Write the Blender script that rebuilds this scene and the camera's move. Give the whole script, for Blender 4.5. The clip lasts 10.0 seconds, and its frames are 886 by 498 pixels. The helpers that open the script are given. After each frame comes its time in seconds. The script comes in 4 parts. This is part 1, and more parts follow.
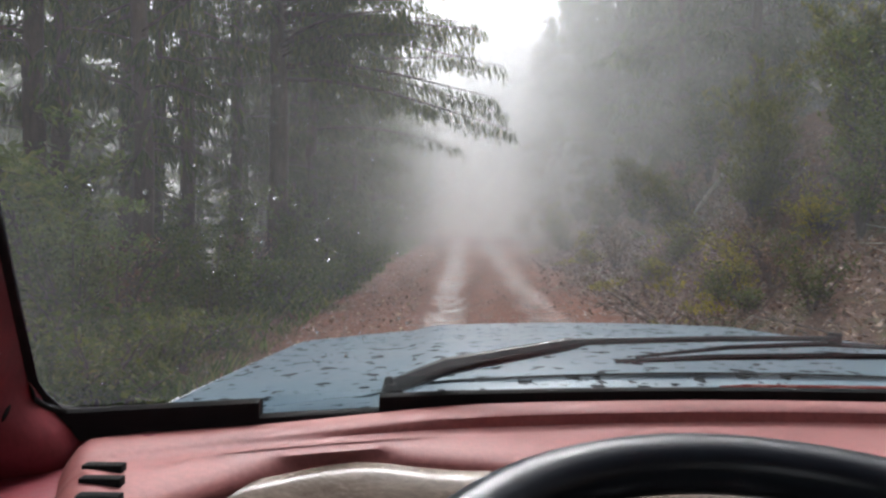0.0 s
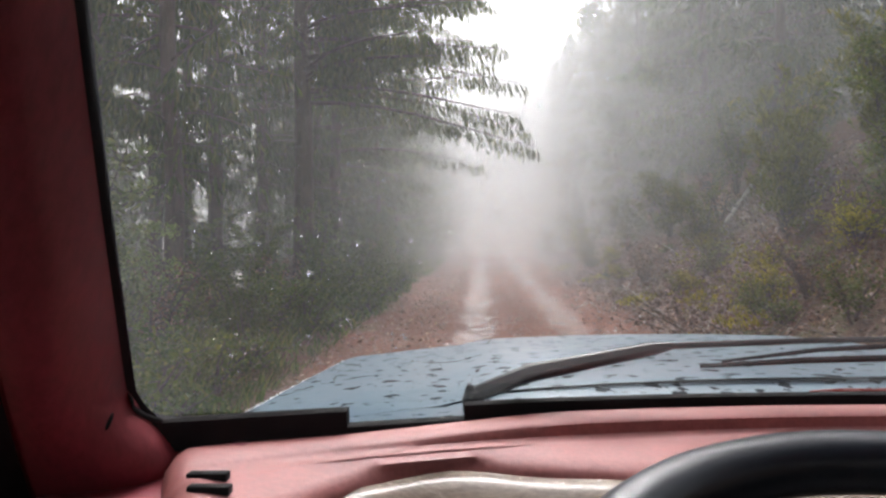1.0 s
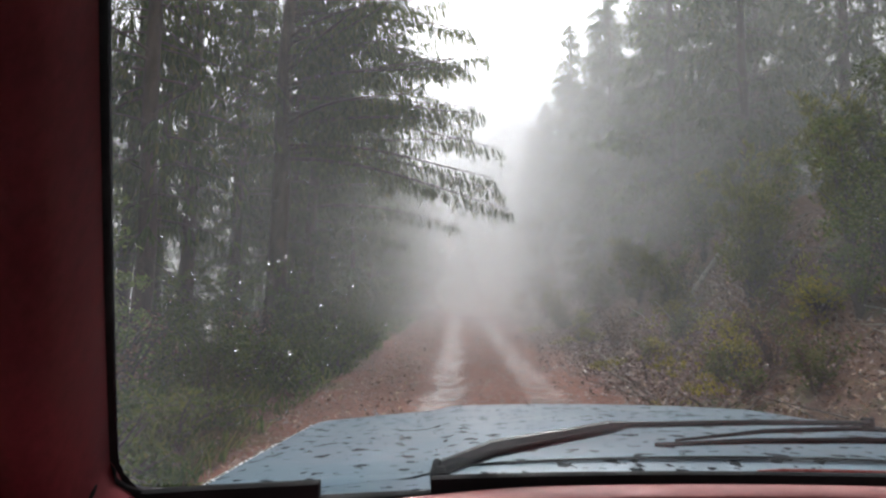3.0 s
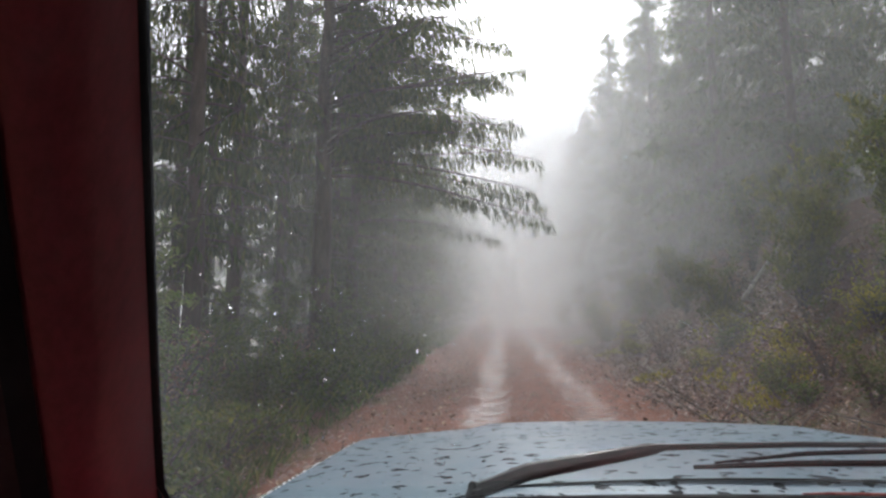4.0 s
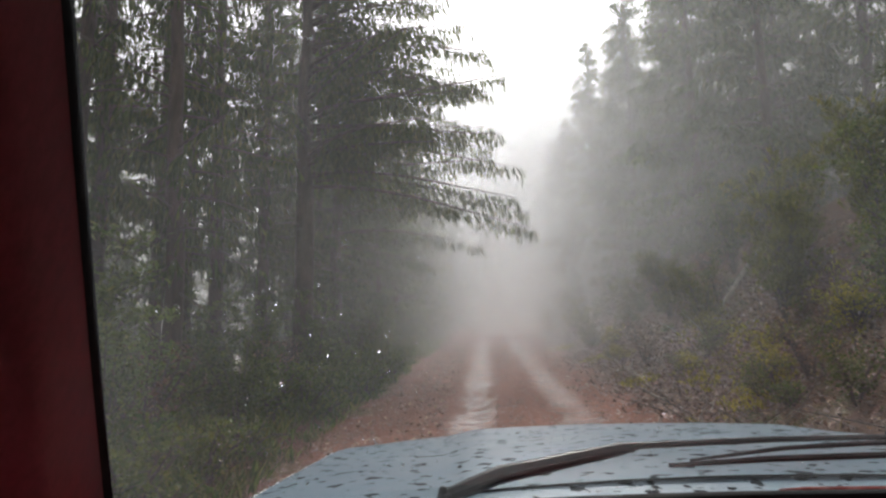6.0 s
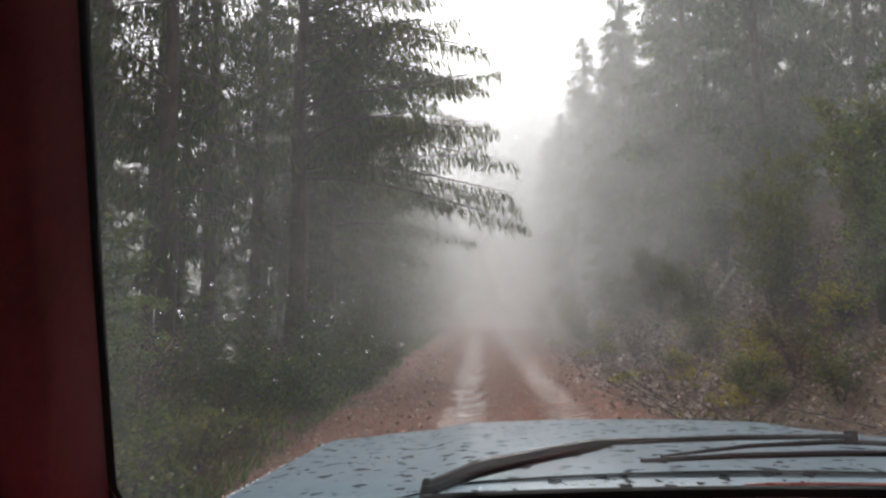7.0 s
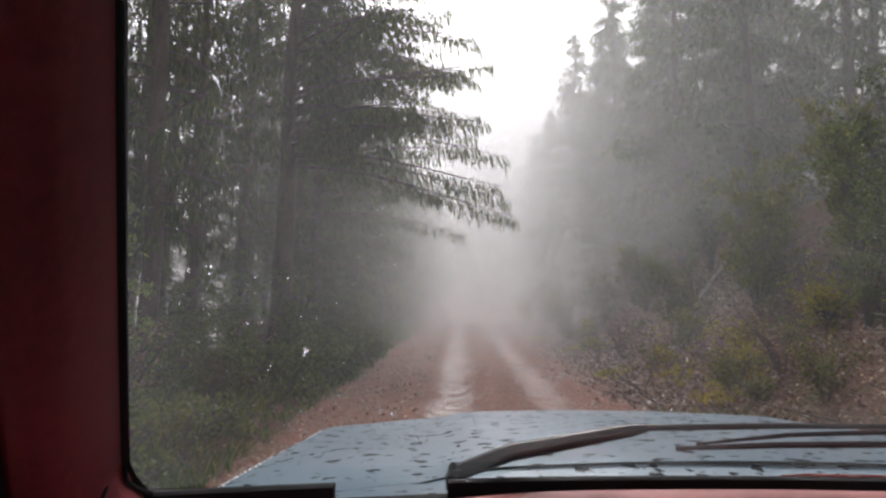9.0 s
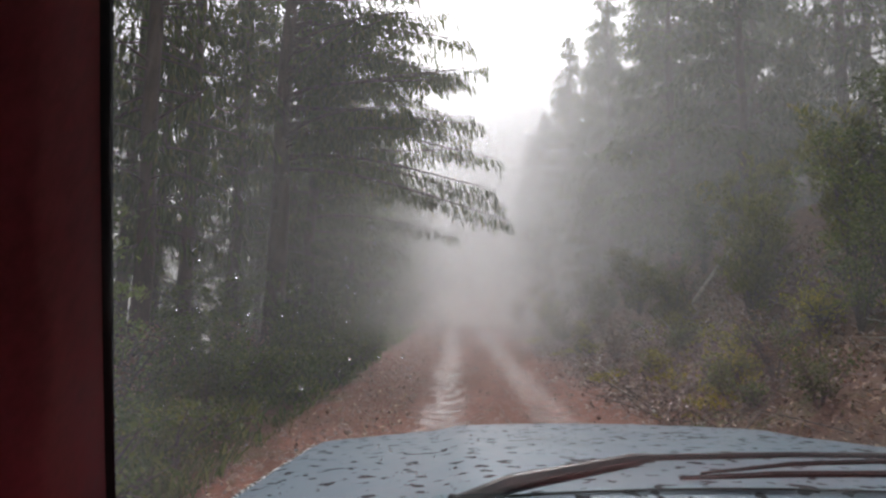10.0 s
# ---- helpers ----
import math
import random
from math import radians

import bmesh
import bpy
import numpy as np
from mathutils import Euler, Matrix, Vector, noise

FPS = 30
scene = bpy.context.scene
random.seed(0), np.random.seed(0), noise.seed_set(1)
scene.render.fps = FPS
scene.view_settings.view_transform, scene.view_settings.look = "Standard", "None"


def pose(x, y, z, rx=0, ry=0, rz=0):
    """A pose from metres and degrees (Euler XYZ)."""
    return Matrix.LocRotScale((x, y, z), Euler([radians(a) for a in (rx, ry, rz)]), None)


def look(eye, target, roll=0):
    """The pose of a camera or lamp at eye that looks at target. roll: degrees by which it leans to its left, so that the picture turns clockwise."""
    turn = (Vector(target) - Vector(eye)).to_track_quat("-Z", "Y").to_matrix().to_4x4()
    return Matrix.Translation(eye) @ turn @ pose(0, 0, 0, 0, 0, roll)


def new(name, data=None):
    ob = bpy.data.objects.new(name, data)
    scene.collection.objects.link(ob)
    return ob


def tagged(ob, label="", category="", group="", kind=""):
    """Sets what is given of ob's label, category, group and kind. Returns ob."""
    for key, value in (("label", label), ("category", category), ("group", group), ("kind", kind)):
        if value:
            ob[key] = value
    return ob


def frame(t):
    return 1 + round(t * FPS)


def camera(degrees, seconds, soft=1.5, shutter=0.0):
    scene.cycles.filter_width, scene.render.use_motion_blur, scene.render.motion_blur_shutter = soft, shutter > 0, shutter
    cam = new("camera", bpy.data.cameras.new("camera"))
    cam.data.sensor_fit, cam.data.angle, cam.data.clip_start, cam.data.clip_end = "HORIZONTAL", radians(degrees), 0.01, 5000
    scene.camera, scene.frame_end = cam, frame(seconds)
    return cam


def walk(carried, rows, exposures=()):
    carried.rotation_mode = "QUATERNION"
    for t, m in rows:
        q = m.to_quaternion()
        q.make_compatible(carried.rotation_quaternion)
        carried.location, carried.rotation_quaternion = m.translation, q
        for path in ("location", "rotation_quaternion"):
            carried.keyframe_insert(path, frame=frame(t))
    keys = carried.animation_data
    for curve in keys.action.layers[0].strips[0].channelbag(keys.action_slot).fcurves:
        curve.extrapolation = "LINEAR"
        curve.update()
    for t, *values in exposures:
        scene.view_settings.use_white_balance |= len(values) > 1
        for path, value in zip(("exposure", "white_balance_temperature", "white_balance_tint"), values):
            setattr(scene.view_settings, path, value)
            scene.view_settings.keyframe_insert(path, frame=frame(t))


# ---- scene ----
cam = camera(68.8, 10.0, soft=2.5)
# seconds, eye, tilt from straight down, turn to the left, lean
PATH = [
    (0, (0.0332, 0.0751, 1.5240), 89.27, 0.31, 0.39),
    (0.5, (0.0568, 0.0470, 1.5342), 90.99, 0.68, -0.66),
    (1, (-0.0375, 0.0895, 1.5056), 90.99, 2.31, -0.85),
    (1.5, (-0.0451, 0.0777, 1.5264), 89.57, 5.05, -0.04),
    (2, (-0.0683, 0.0304, 1.5375), 92.14, 6.80, -0.29),
    (2.5, (-0.0639, 0.0614, 1.5381), 92.69, 1.72, 1.50),
    (2.7, (-0.0520, 0.0500, 1.5300), 94.77, -0.50, 1.03),
    (4, (-0.0219, 0.0162, 1.5466), 97.19, 3.68, 0.12),
    (4.5, (-0.0262, 0.0126, 1.5420), 96.90, 4.09, 0.72),
    (5, (0.0109, 0.0467, 1.5471), 96.08, 1.86, 0.00),
    (6.5, (-0.0022, 0.0238, 1.5304), 98.70, 2.52, -1.53),
    (7, (0.0124, -0.0065, 1.5446), 97.38, 1.70, -0.45),
    (7.5, (0.0210, 0.0192, 1.5355), 97.33, 0.55, 0.21),
    (8, (-0.0019, 0.0319, 1.5526), 95.72, -0.27, 0.49),
    (8.5, (-0.0301, 0.0022, 1.5401), 97.26, 1.54, 1.07),
    (9, (-0.0498, 0.0494, 1.5210), 96.84, 0.42, 0.82),
    (9.5, (-0.0130, 0.0374, 1.5303), 97.50, 1.85, 1.12),
    (10, (-0.0568, 0.0687, 1.5529), 96.99, -0.13, 0.94),
]
scene.cycles.transparent_max_bounces = 48
walk(cam, [(t, pose(e[0], e[1], e[2], rx, 0, rz) @ pose(0, 0, 0, 0, 0, roll)) for t, e, rx, rz, roll in PATH],
     exposures=[(0.0, 0.92, 6250, 10), (0.5, 0.75, 6250, 10), (1.0, 1.2, 6400, 12), (1.5, 1.2, 6350, 11), (2.0, 1.15, 6350, 10), (2.5, 0.9, 6250, 10), (4.0, 0.8, 6250, 10), (5.0, 0.7, 6350, 11.5),
                (6.5, 0.66, 6500, 10), (7.5, 0.63, 6500, 10), (8.5, 0.64, 6450, 14), (9.0, 0.74, 6450, 14), (10.0, 0.6, 6400, 13.5)])

# ---- light: overcast, misty sky with a veiled sun ----
world = bpy.data.worlds.new("overcast_sky")
scene.world = world
world.use_nodes = True
nt = world.node_tree
sky = nt.nodes.new("ShaderNodeTexSky")
sky.sky_type = "NISHITA"
sky.sun_disc = False
sky.sun_elevation = radians(50)
sky.sun_rotation = radians(0)
sky.dust_density = 6.0
grey = nt.nodes.new("ShaderNodeHueSaturation")
grey.inputs["Saturation"].default_value = 0.12
nt.links.new(sky.outputs[0], grey.inputs["Color"])
nt.links.new(grey.outputs[0], nt.nodes["Background"].inputs["Color"])
nt.nodes["Background"].inputs["Strength"].default_value = 0.15
sun = new("sun", bpy.data.lights.new("sun", "SUN"))
sun.data.energy, sun.data.angle, sun.data.color = 0.8, radians(40), (1.0, 0.97, 0.93)
sun.matrix_world = look((0, 40, 50), (0, 0, 0))


# ---- materials ----
def nodes(name):
    m = bpy.data.materials.new(name)
    m.use_nodes = True
    return m, m.node_tree, m.node_tree.nodes["Principled BSDF"]


def add(nt, kind, **values):
    n = nt.nodes.new(kind)
    for k, v in values.items():
        n.inputs[k.replace("_", " ")].default_value = v
    return n


def grain(nt, scale, detail=6.0, rough=0.6, obj=True, stretch=(1, 1, 1)):
    """A noise value in the object's or the world's metres."""
    src = nt.nodes.new("ShaderNodeTexCoord").outputs["Object"] if obj else nt.nodes.new("ShaderNodeNewGeometry").outputs["Position"]
    mp = nt.nodes.new("ShaderNodeMapping")
    mp.inputs["Scale"].default_value = stretch
    nt.links.new(src, mp.inputs["Vector"])
    n = add(nt, "ShaderNodeTexNoise", Scale=scale, Detail=detail, Roughness=rough)
    nt.links.new(mp.outputs[0], n.inputs["Vector"])
    return n.outputs["Fac"]


def ramp(nt, fac, stops):
    r = nt.nodes.new("ShaderNodeValToRGB")
    while len(r.color_ramp.elements) < len(stops):
        r.color_ramp.elements.new(0.5)
    for e, (p, c) in zip(r.color_ramp.elements, stops):
        e.position, e.color = p, (*c, 1) if len(c) == 3 else c
    nt.links.new(fac, r.inputs["Fac"])
    return r.outputs["Color"]


def mix(nt, fac, a, b):
    n = nt.nodes.new("ShaderNodeMix")
    n.data_type = "RGBA"
    for sock, v in ((n.inputs[0], fac), (n.inputs[6], a), (n.inputs[7], b)):
        if isinstance(v, (int, float)):
            sock.default_value = v
        elif isinstance(v, tuple):
            sock.default_value = (*v, 1)
        else:
            nt.links.new(v, sock)
    return n.outputs[2]


def bump(nt, bsdf, height, strength, dist):
    b = add(nt, "ShaderNodeBump", Strength=strength, Distance=dist)
    nt.links.new(height, b.inputs["Height"])
    nt.links.new(b.outputs[0], bsdf.inputs["Normal"])
    nt.links.new(b.outputs[0], bsdf.inputs["Coat Normal"])


def surface(name, lo, hi, scale, rough=(0.5, 0.8), metal=0.0, relief=0.3, dist=0.004, fine=None, obj=True, stretch=(1, 1, 1), spec=0.5):
    """A plain surface: colour between lo and hi in patches, a finer grain over it, uneven gloss and relief."""
    m, nt, b = nodes(name)
    big = grain(nt, scale, 5, 0.6, obj, stretch)
    small = grain(nt, fine or scale * 9, 4, 0.7, obj, stretch)
    c = ramp(nt, big, [(0.3, lo), (0.7, hi)])
    c = mix(nt, 0.25, c, ramp(nt, small, [(0.35, tuple(v * 0.6 for v in lo)), (0.65, tuple(min(1, v * 1.25) for v in hi))]))
    nt.links.new(c, b.inputs["Base Color"])
    nt.links.new(ramp(nt, small, [(0.3, (rough[0],) * 3), (0.7, (rough[1],) * 3)]), b.inputs["Roughness"])
    b.inputs["Metallic"].default_value = metal
    b.inputs["Specular IOR Level"].default_value = spec
    bump(nt, b, small, relief, dist)
    return m


def leafy(name, lo, hi, alt=None, rough=0.5, through_light=0.48):
    """Leaves or needles: each blade its own shade, light shining through."""
    m, nt, b = nodes(name)
    geo = nt.nodes.new("ShaderNodeNewGeometry")
    info = nt.nodes.new("ShaderNodeObjectInfo")
    stops = [(0.0, lo), (0.75, hi)] + ([(1.0, alt)] if alt else [])
    c = ramp(nt, geo.outputs["Random Per Island"], stops)
    shade = ramp(nt, info.outputs["Random"], [(0.0, (0.75, 0.75, 0.75)), (1.0, (1.2, 1.15, 1.0))])
    mul = nt.nodes.new("ShaderNodeMix")
    mul.data_type, mul.blend_type = "RGBA", "MULTIPLY"
    mul.inputs[0].default_value = 1.0
    nt.links.new(c, mul.inputs[6])
    nt.links.new(shade, mul.inputs[7])
    nt.links.new(mul.outputs[2], b.inputs["Base Color"])
    b.inputs["Roughness"].default_value = rough
    t = nt.nodes.new("ShaderNodeBsdfTranslucent")
    nt.links.new(mul.outputs[2], t.inputs["Color"])
    mx = nt.nodes.new("ShaderNodeMixShader")
    mx.inputs[0].default_value = through_light
    nt.links.new(b.outputs[0], mx.inputs[1])
    nt.links.new(t.outputs[0], mx.inputs[2])
    nt.links.new(mx.outputs[0], nt.nodes["Material Output"].inputs["Surface"])
    return m


BARK = surface("bark", (0.04, 0.026, 0.02), (0.14, 0.1, 0.08), 5, (0.7, 0.95), relief=0.9, dist=0.03, fine=30, stretch=(1, 1, 0.25))
DEAD = surface("dead_twig", (0.05, 0.042, 0.036), (0.13, 0.11, 0.09), 8, (0.7, 0.95))
PALEWOOD = surface("pale_dead_wood", (0.22, 0.19, 0.15), (0.42, 0.38, 0.32), 6, (0.6, 0.9), stretch=(1, 1, 0.2))
NEEDLE = leafy("fir_needles", (0.034, 0.05, 0.014), (0.085, 0.115, 0.026), (0.16, 0.15, 0.04))
NEEDLE_PALE = leafy("pale_fir_needles", (0.04, 0.065, 0.02), (0.1, 0.15, 0.036), (0.16, 0.17, 0.05))
LEAF = leafy("shrub_leaves", (0.05, 0.08, 0.018), (0.11, 0.145, 0.034), (0.18, 0.19, 0.05), 0.4)
BRIGHTLEAF = leafy("pale_green_leaves", (0.1, 0.15, 0.04), (0.19, 0.24, 0.075), (0.28, 0.3, 0.1), 0.4)
BROOM = leafy("broom_twigs", (0.075, 0.09, 0.018), (0.14, 0.155, 0.03), (0.22, 0.2, 0.04), 0.5)
MOSS = leafy("yellow_moss_tufts", (0.13, 0.13, 0.02), (0.29, 0.26, 0.035), (0.42, 0.36, 0.06), 0.7)
GRASS = leafy("verge_grass", (0.035, 0.05, 0.016), (0.085, 0.1, 0.032), (0.22, 0.17, 0.08), 0.5)
FERN = leafy("fern_fronds", (0.04, 0.07, 0.016), (0.1, 0.15, 0.038), (0.2, 0.2, 0.06), 0.45)
PALELITTER = leafy("pale_wet_leaves", (0.11, 0.07, 0.055), (0.24, 0.17, 0.145), (0.42, 0.33, 0.29), 0.35, 0.1)
LITTER = leafy("fallen_leaves", (0.06, 0.032, 0.02), (0.23, 0.125, 0.075), (0.48, 0.34, 0.24), 0.45, 0.15)
STONE = surface("gravel_stone", (0.09, 0.045, 0.032), (0.34, 0.22, 0.17), 20, (0.25, 0.6))


# ---- the track's plan ----
def centre(y):
    """The middle of the track at y metres ahead."""
    return 0.68 + 0.025 * (y - 5) + (0.0016 * (y - 45) ** 2 if y > 45 else 0)


def smooth(a, b, v):
    v = min(1, max(0, (v - a) / (b - a)))
    return v * v * (3 - 2 * v)


def rise(y):
    return 0.044 * max(0, min(y, 72) - 2.5) - 0.01 * max(0, min(y - 72, 200))


def land(x, y):
    """The height of the ground."""
    u = x - centre(y)
    n = noise.noise(Vector((x * 0.35, y * 0.35, 0))) * 0.5 + noise.noise(Vector((x * 1.1, y * 1.1, 4))) * 0.2
    z = rise(y)
    for rut in (-0.78, 0.78):
        z -= 0.055 * math.exp(-((u - rut) / 0.26) ** 2)
    z += 0.03 * math.exp(-(u / 0.45) ** 2)
    off = max(0, abs(u) - 2.4)
    z += n * min(off * 0.25, 0.7) + noise.noise(Vector((x * 3.1, y * 3.1, 9))) * 0.07 * min(off, 1)
    if u > 2.1:
        v = u - 2.1
        z += 3.6 * smooth(0, 5.6, v) + 0.22 * max(0, v - 4.5) if v < 60 else 3.6 + 0.22 * 55.5
    elif u < -2.9:
        v = -2.9 - u
        z += 0.12 * smooth(0, 0.8, v) - 0.16 * min(max(0, v - 1.5), 40)
    return z


m, nt, b = nodes("track_ground")
pos = nt.nodes.new("ShaderNodeNewGeometry").outputs["Position"]
sep = nt.nodes.new("ShaderNodeSeparateXYZ")
nt.links.new(pos, sep.inputs[0])


def calc(op, a, b=0.0, c=0.0):
    n = nt.nodes.new("ShaderNodeMath")
    n.operation = op
    for i, v in enumerate((a, b, c)):
        if isinstance(v, (int, float)):
            n.inputs[i].default_value = v
        else:
            nt.links.new(v, n.inputs[i])
    return n.outputs[0]


side = calc("SUBTRACT", sep.outputs[0], calc("MULTIPLY_ADD", sep.outputs[1], 0.025, 0.555))
wob = grain(nt, 0.9, 6, 0.65, False)
fine_g = grain(nt, 14, 8, 0.75, False)
peb = grain(nt, 45, 5, 0.7, False)
lane = calc("ADD", calc("ABSOLUTE", calc("ADD", side, 0.3)), calc("MULTIPLY", calc("SUBTRACT", wob, 0.5), 1.6))
clay = ramp(nt, fine_g, [(0.25, (0.06, 0.02, 0.011)), (0.5, (0.175, 0.062, 0.034)), (0.75, (0.31, 0.145, 0.09))])
clay = mix(nt, ramp(nt, wob, [(0.42, (0, 0, 0)), (0.6, (0.6, 0.6, 0.6))]), clay, (0.14, 0.055, 0.034))
duff = ramp(nt, fine_g, [(0.25, (0.03, 0.015, 0.009)), (0.5, (0.105, 0.055, 0.032)), (0.8, (0.25, 0.15, 0.095))])
green = ramp(nt, fine_g, [(0.3, (0.025, 0.03, 0.01)), (0.7, (0.1, 0.11, 0.03))])
duff = mix(nt, ramp(nt, wob, [(0.5, (0, 0, 0)), (0.62, (1, 1, 1))]), duff, green)
base = mix(nt, ramp(nt, calc("MULTIPLY", lane, 0.2), [(0.44, (0, 0, 0)), (0.56, (1, 1, 1))]), clay, duff)
nt.links.new(base, b.inputs["Base Color"])
# wet wheel ruts
rut = calc("ABSOLUTE", calc("SUBTRACT", calc("ABSOLUTE", side), 0.78))
ripple = grain(nt, 2.6, 4, 0.6, False, (0.5, 3.6, 1))
wet = calc("ADD", rut, calc("MULTIPLY", calc("SUBTRACT", grain(nt, 1.1, 6, 0.7, False, (1, 0.8, 1)), 0.5), 0.85))
wet = calc("ADD", wet, calc("MULTIPLY", calc("SUBTRACT", ripple, 0.5), 0.95))
bars = ramp(nt, grain(nt, 2.4, 3, 0.55, False, (0.7, 6.5, 1)), [(0.46, (0, 0, 0)), (0.54, (1, 1, 1))])
wetness = calc("MULTIPLY", ramp(nt, wet, [(0.27, (1, 1, 1)), (0.33, (0, 0, 0))]), bars)
nt.links.new(mix(nt, wetness, ramp(nt, peb, [(0.3, (0.65, 0.65, 0.65)), (0.7, (0.95, 0.95, 0.95))]), (0.05, 0.05, 0.05)), b.inputs["Roughness"])
hgt = mix(nt, wetness, mix(nt, 0.5, fine_g, peb), mix(nt, 0.33, (0.4, 0.4, 0.4), ripple))
bump(nt, b, hgt, 0.8, 0.03)
nt.links.new(mix(nt, wetness, (0.3, 0.3, 0.3), (1.0, 1.0, 1.0)), b.inputs["Specular IOR Level"])
nt.links.new(wetness, b.inputs["Coat Weight"])
b.inputs["Coat Roughness"].default_value = 0.05
GROUND = m

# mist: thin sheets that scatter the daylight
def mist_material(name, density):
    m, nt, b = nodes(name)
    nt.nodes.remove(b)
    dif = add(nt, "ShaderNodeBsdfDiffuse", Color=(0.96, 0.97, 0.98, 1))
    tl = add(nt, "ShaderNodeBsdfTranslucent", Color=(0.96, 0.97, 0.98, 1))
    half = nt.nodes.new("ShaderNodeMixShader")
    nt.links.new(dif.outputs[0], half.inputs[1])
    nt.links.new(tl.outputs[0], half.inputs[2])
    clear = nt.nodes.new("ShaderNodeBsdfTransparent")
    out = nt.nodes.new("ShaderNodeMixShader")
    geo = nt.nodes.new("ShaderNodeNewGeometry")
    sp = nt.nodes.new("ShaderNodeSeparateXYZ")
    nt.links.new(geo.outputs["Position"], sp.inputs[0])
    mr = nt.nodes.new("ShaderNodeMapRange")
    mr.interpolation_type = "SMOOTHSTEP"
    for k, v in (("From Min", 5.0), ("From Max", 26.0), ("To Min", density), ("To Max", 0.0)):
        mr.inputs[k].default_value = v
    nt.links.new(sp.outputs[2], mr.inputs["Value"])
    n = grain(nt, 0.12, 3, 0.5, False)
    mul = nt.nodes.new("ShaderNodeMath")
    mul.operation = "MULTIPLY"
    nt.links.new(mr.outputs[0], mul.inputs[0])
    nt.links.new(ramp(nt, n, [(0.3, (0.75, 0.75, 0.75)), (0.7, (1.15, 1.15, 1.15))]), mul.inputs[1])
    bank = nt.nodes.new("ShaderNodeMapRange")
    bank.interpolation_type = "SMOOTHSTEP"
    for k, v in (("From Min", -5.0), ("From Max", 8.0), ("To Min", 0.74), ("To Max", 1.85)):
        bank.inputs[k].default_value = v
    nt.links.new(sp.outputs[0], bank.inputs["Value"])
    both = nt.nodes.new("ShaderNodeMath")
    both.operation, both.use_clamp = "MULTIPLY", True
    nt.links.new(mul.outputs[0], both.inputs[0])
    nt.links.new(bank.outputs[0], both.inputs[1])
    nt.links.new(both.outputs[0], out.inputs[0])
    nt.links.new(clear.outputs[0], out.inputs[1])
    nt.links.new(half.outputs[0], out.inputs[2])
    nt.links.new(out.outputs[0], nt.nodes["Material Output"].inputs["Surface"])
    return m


# ---- mesh helpers ----
def mesh_from(name, verts, faces, mats, idx=None, smooth_all=False):
    me = bpy.data.meshes.new(name)
    me.from_pydata(verts, [], faces)
    for mt in mats:
        me.materials.append(mt)
    if idx is not None:
        me.polygons.foreach_set("material_index", idx)
    if smooth_all:
        me.polygons.foreach_set("use_smooth", [True] * len(me.polygons))
    me.update()
    return me


def part(name, bm, material, parent, label="", soft=True):
    me = bpy.data.meshes.new(name)
    bm.to_mesh(me)
    bm.free()
    me.materials.append(material)
    if soft:
        for p in me.polygons:
            p.use_smooth = True
        me.set_sharp_from_angle(angle=radians(40))
    ob = new(name, me)
    ob.parent = parent
    if label:
        tagged(ob, label)
    return ob


class Soup:
    """Vertices and faces gathered for one mesh."""

    def __init__(self):
        self.v, self.f = [], []

    def tube(self, pts, radii, sides=6, cap=True):
        base = len(self.v)
        for i, p in enumerate(pts):
            a = Vector(pts[max(0, i - 1)])
            c = Vector(pts[min(len(pts) - 1, i + 1)])
            d = (c - a).normalized()
            s = d.cross(Vector((0.31, 0.17, 0.93))).normalized()
            t = d.cross(s)
            for k in range(sides):
                w = 2 * math.pi * k / sides
                self.v.append(tuple(Vector(p) + radii[i] * (math.cos(w) * s + math.sin(w) * t)))
        for i in range(len(pts) - 1):
            for k in range(sides):
                q = (k + 1) % sides
                self.f.append((base + i * sides + k, base + i * sides + q, base + (i + 1) * sides + q, base + (i + 1) * sides + k))
        if cap:
            self.f.append(tuple(base + (len(pts) - 1) * sides + k for k in range(sides)))
            self.f.append(tuple(base + k for k in reversed(range(sides))))

    def blade(self, p, d, side, length, width, bend=0.0):
        """A pointed leaf from p along d."""
        b = len(self.v)
        mid = p + d * (length * 0.45)
        tip = p + d * length + Vector((0, 0, -bend))
        self.v += [tuple(p), tuple(mid + side * width), tuple(tip), tuple(mid - side * width)]
        self.f.append((b, b + 1, b + 2, b + 3))

    def mesh(self, name, material, soft=False):
        return mesh_from(name, self.v, self.f, [material], None, soft)


def thing(name, label, category, at=(0, 0, 0), group="", kind=""):
    e = new(name)
    e.location = at
    return tagged(e, label, category, group, kind)


def child(name, me, parent, label=""):
    ob = new(name, me)
    ob.parent = parent
    if label:
        tagged(ob, label)
    return ob


# ---- ground ----
def steps(near, far, step, grow):
    out, v, s = [0.0], 0.0, step
    while v < far:
        v += s
        if v > near:
            s *= grow
        out.append(v)
    return out


gx = [-v for v in reversed(steps(7, 1500, 0.14, 1.12)[1:])] + steps(8, 1500, 0.14, 1.12)
gy = [-v for v in reversed(steps(6, 1500, 0.5, 1.2)[1:])] + steps(40, 1500, 0.25, 1.1)
gv = [(x, y, land(x, y)) for y in gy for x in gx]
w_ = len(gx)
gf = [(j * w_ + i, j * w_ + i + 1, (j + 1) * w_ + i + 1, (j + 1) * w_ + i) for j in range(len(gy) - 1) for i in range(w_ - 1)]
ground = new("ground", mesh_from("ground", gv, gf, [GROUND], None, True))
tagged(ground, "red clay forest track with wet wheel ruts and leaf-littered bank", "track", kind="structure")

